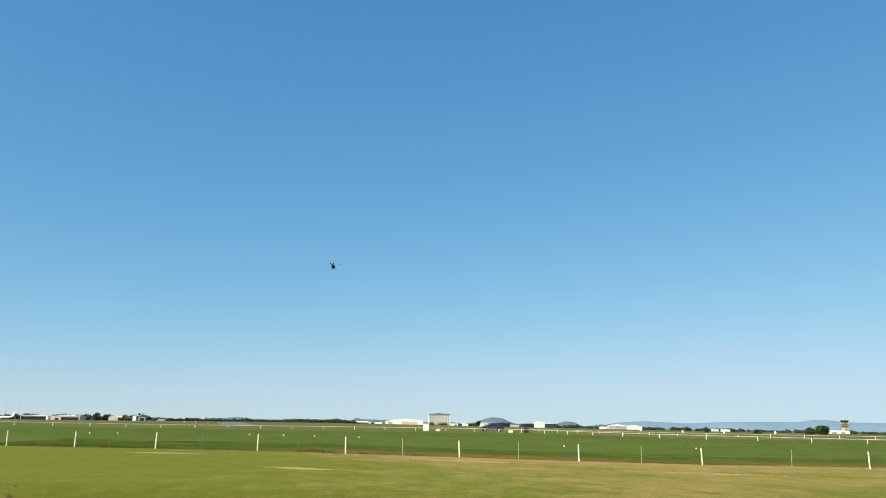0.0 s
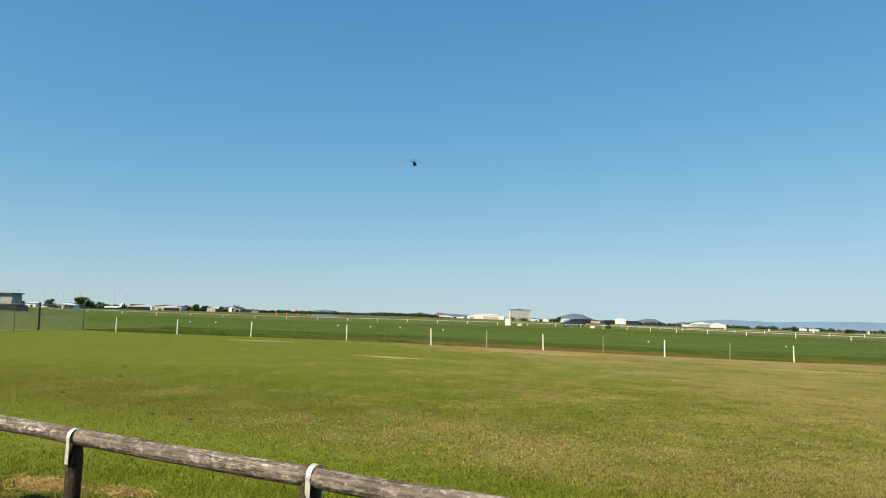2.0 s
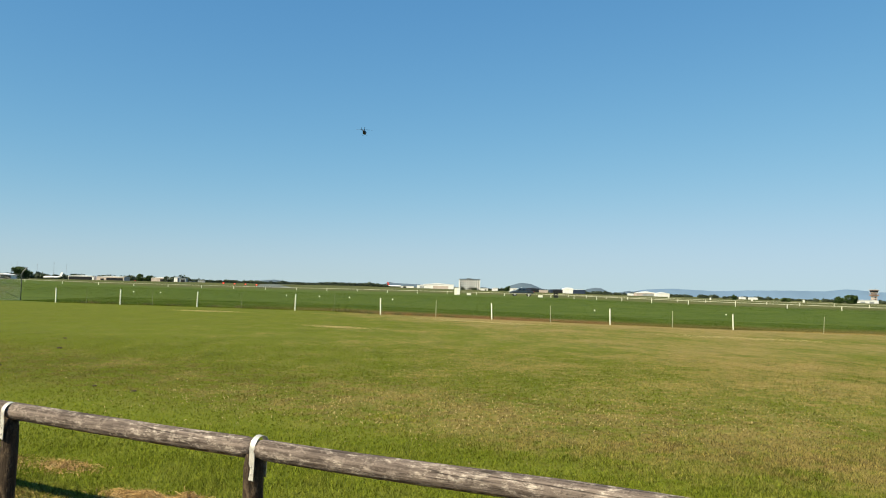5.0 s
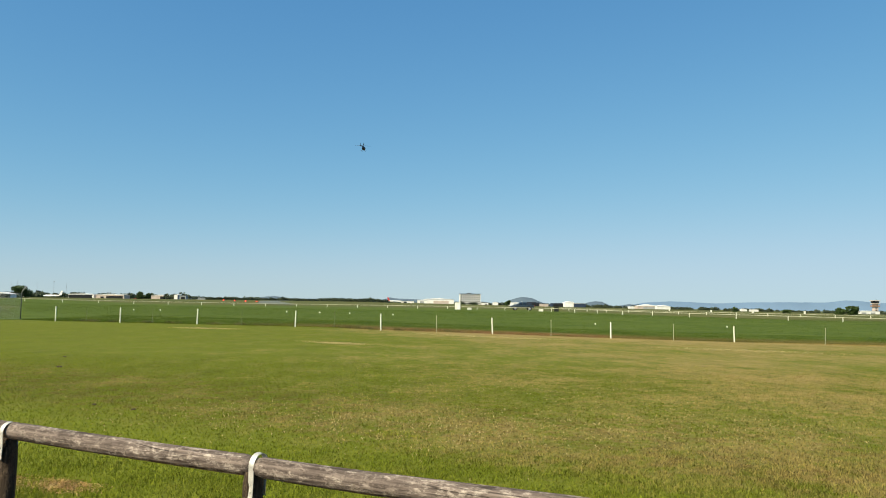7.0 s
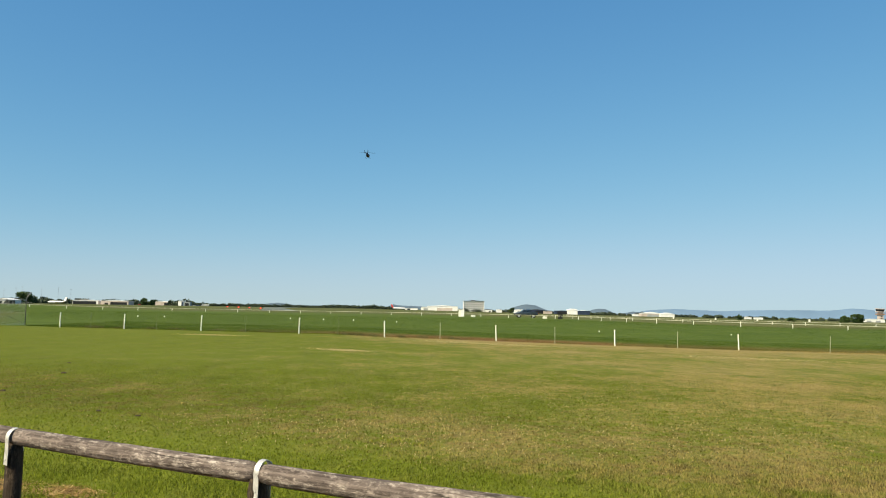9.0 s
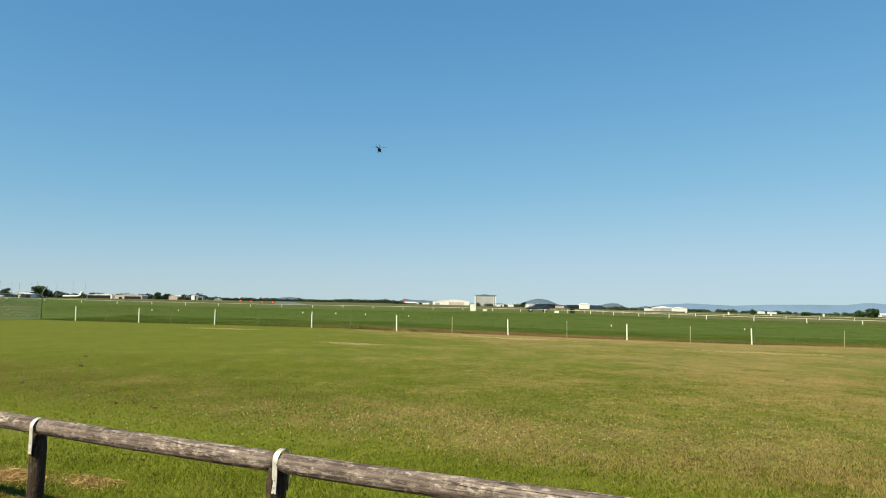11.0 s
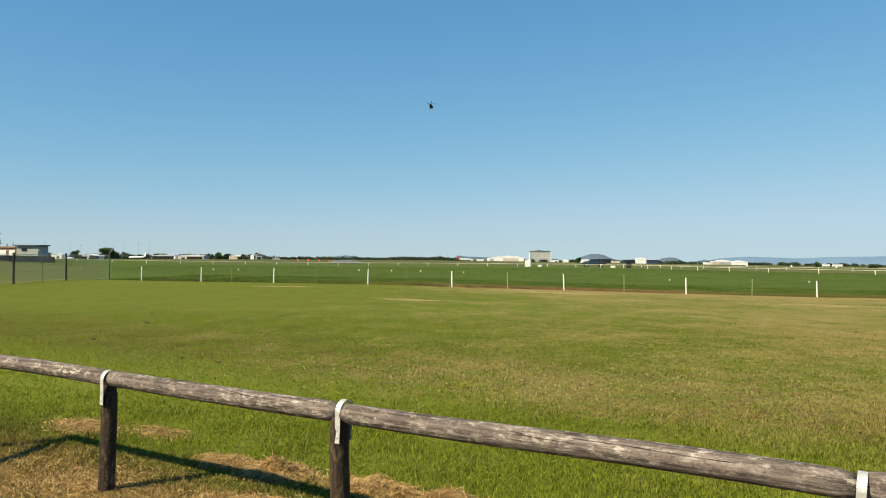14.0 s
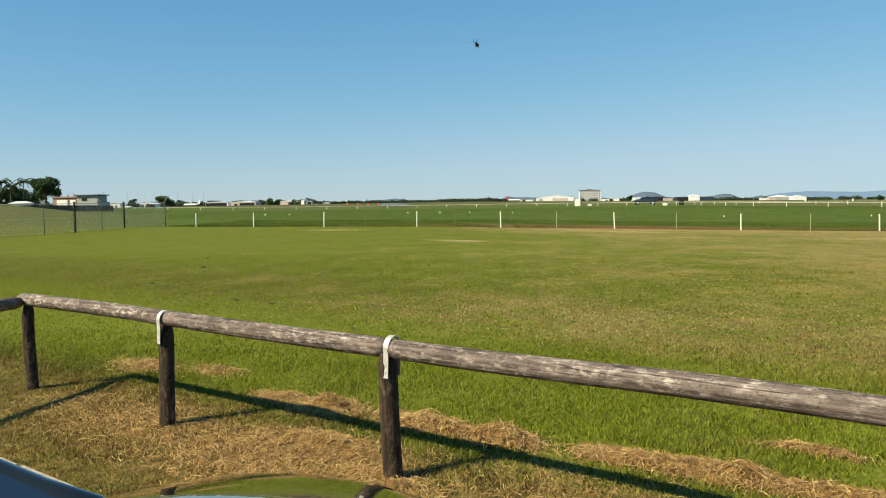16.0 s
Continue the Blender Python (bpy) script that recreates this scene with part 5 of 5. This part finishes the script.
for k, cx in enumerate((-21.6, -20.9, -19.3, -17.1, -15.4, -12.6, -10.9, -9.2, -4.1, -3.3, -2.6, -0.9, 0.4, 2.2)):
    q = np.random.default_rng(300 + k)
    n = 120
    w = q.uniform(0.15, 0.4)
    x = cx + q.normal(0, w, n)
    y = fence_y(x) + 0.35 + q.normal(0, 0.15, n)
    blades("grass_tuft", x, y, q.uniform(0.08, 0.26, n), q.uniform(0.012, 0.03, n), 1.2, M_TUFT, "long unmown grass tuft at the edge of the track", 320 + k)
for k, (cx, cy, w, n) in enumerate(((-0.15, 10.0, 0.13, 260), (0.22, 9.75, 0.07, 70))):
    q = np.random.default_rng(200 + k)
    x, y = cx + q.normal(0, w, n), cy + q.normal(0, w * 0.8, n)
    blades("weed_tuft", x, y, q.uniform(0.025, 0.06, n), q.uniform(0.004, 0.009, n), 0.9, M_WEED, "yellow-green weed tuft in the lawn", 210 + k)


def straw(name, cx, cy, rx, ry, rise, count, seed, label, turn=0.0, size=(0.06, 0.2), wide=1.0, mat=None):
    """A heap of mown dry grass: many thin bent strands over a low mound."""
    r = np.random.default_rng(seed)
    d = np.clip(r.normal(0, 0.48, (count, 2)), -1.5, 1.5)
    c, s = math.cos(turn), math.sin(turn)
    x = cx + d[:, 0] * rx * c - d[:, 1] * ry * s
    y = cy + d[:, 0] * rx * s + d[:, 1] * ry * c
    lump = np.array([noise.noise(Vector((p * 6, q * 6, seed))) for p, q in zip(x, y)])
    z = 0.8 * rise * np.exp(-(d ** 2).sum(1) * 1.3) * (1 + 1.5 * lump) * r.uniform(0.15, 1.0, count) + 0.006
    L = r.uniform(size[0], size[1], count)
    a = r.uniform(0, 2 * np.pi, count)
    e = np.stack([np.cos(a), np.sin(a), r.normal(0, 0.22, count)], -1)
    n = np.stack([-np.sin(a), np.cos(a), r.normal(0, 0.4, count)], -1)
    n /= np.linalg.norm(n, axis=1)[:, None]
    w = wide * r.uniform(0.0009, 0.0021, count)[:, None]
    g = height(x, y)
    p = np.stack([x, y, z + g], -1)
    q = n * (L * r.normal(0, 0.14, count))[:, None]
    A, B, C = p - e * L[:, None] / 2, p + q + np.array((0, 0, 0.012)), p + e * L[:, None] / 2
    for P in (A, C):
        P[:, 2] = np.maximum(P[:, 2] - 0.008, g + 0.002)
    k = n * w
    v = np.stack([A - k, A + k, B + k, C + k, C - k, B - k], 1).reshape(-1, 3)
    i = np.arange(count)[:, None] * 6
    f = np.concatenate([i + np.array([[0, 1, 2, 5]]), i + np.array([[5, 2, 3, 4]])])
    ob = part(name, quick_mesh(name, v, f), mat or M_STRAW)
    return tagged(ob, label, "hay", kind="stuff")


RT = math.atan2(RAIL_D.y, RAIL_D.x)
HEAP = "heap of dry golden mown grass on the lawn"
for k, (cx, cy, rx, ry, rise, n) in enumerate(((-1.85, 6.1, 0.36, 0.14, 0.07, 1500), (-1.45, 5.85, 0.30, 0.2, 0.11, 2000), (-0.68, 5.5, 0.42, 0.17, 0.09, 2200), (-0.1, 5.2, 0.28, 0.15, 0.11, 1800),
                                               (0.72, 4.86, 0.36, 0.13, 0.08, 1900), (1.2, 4.62, 0.42, 0.14, 0.09, 2400), (1.8, 5.12, 0.3, 0.07, 0.05, 700), (1.75, 4.3, 0.5, 0.12, 0.08, 1800), (-3.7, 7.3, 0.5, 0.26, 0.03, 800), (-2.9, 7.1, 0.35, 0.2, 0.025, 420),
                                               (-1.25, 4.98, 0.55, 0.22, 0.07, 2600), (-0.75, 4.4, 0.25, 0.14, 0.06, 900))):
    straw("hay_heap", cx, cy, rx, ry, rise * 0.95, int(n * 1.8), 60 + k, HEAP, RT, (0.04, 0.17), 0.95)
for k, (cx, cy, rx, ry, n) in enumerate(((-1.6, 4.7, 1.5, 0.55, 5200), (-3.0, 5.6, 1.0, 0.6, 2600), (0.6, 4.1, 1.2, 0.5, 2400))):
    straw("clippings", cx, cy, rx, ry, 0.015, int(n * 1.3), 80 + k, "loose dry grass clippings over the lawn", RT, (0.035, 0.14), 0.85)


for k, (cx, cy, rx, ry, n) in enumerate(((1.0, 10.5, 3.2, 2.2, 700), (4.5, 11.0, 2.6, 2.2, 350), (-2.5, 11.5, 2.5, 1.8, 260), (3.0, 15.5, 4.5, 2.6, 420))):
    straw("dry_stalks", cx, cy, rx, ry, 0.02, n, 140 + k, "scattered pale dry stalks over the lawn", -0.3, (0.02, 0.06), 1.8, M_STRAW_PALE)

# ---- bleached patches and clods on the lawn ----
for k, (cx, cy, rx, ry, n) in enumerate(((-2.8, 30.5, 1.3, 0.6, 900), (-11.2, 42.6, 1.8, 0.7, 900), (3.9, 41.5, 4.0, 1.2, 1500), (14.9, 33.9, 3.5, 1.2, 1200))):
    straw("dry_patch", cx, cy, rx, ry, 0.008, n, 120 + k, "bleached patch of dry mown grass", -0.25, (0.05, 0.14), 3.0, M_STRAW_PALE)
for k, (cx, cy, w) in enumerate(((-8.16, 18.5, 0.13), (-7.58, 14.78, 0.09), (-4.0, 11.8, 0.07), (-4.77, 12.25, 0.07), (-9.4, 21.5, 0.1), (-6.4, 8.2, 0.06))):
    bm = bmesh.new()
    bmesh.ops.create_icosphere(bm, subdivisions=3, radius=0.5)
    for v in bm.verts:
        v.co *= 1 + 0.45 * noise.noise(v.co * 3.1 + Vector((k * 5, 0, 0)))
        v.co = Vector((v.co.x * w, v.co.y * w * 0.7, max(v.co.z * w * 0.4, -0.02)))
    tagged(part("earth_clod", bm, M_SOIL, at=(cx, cy, land(cx, cy) + 0.012)), "dark clod of earth lying on the lawn", "clod", "earth clods")
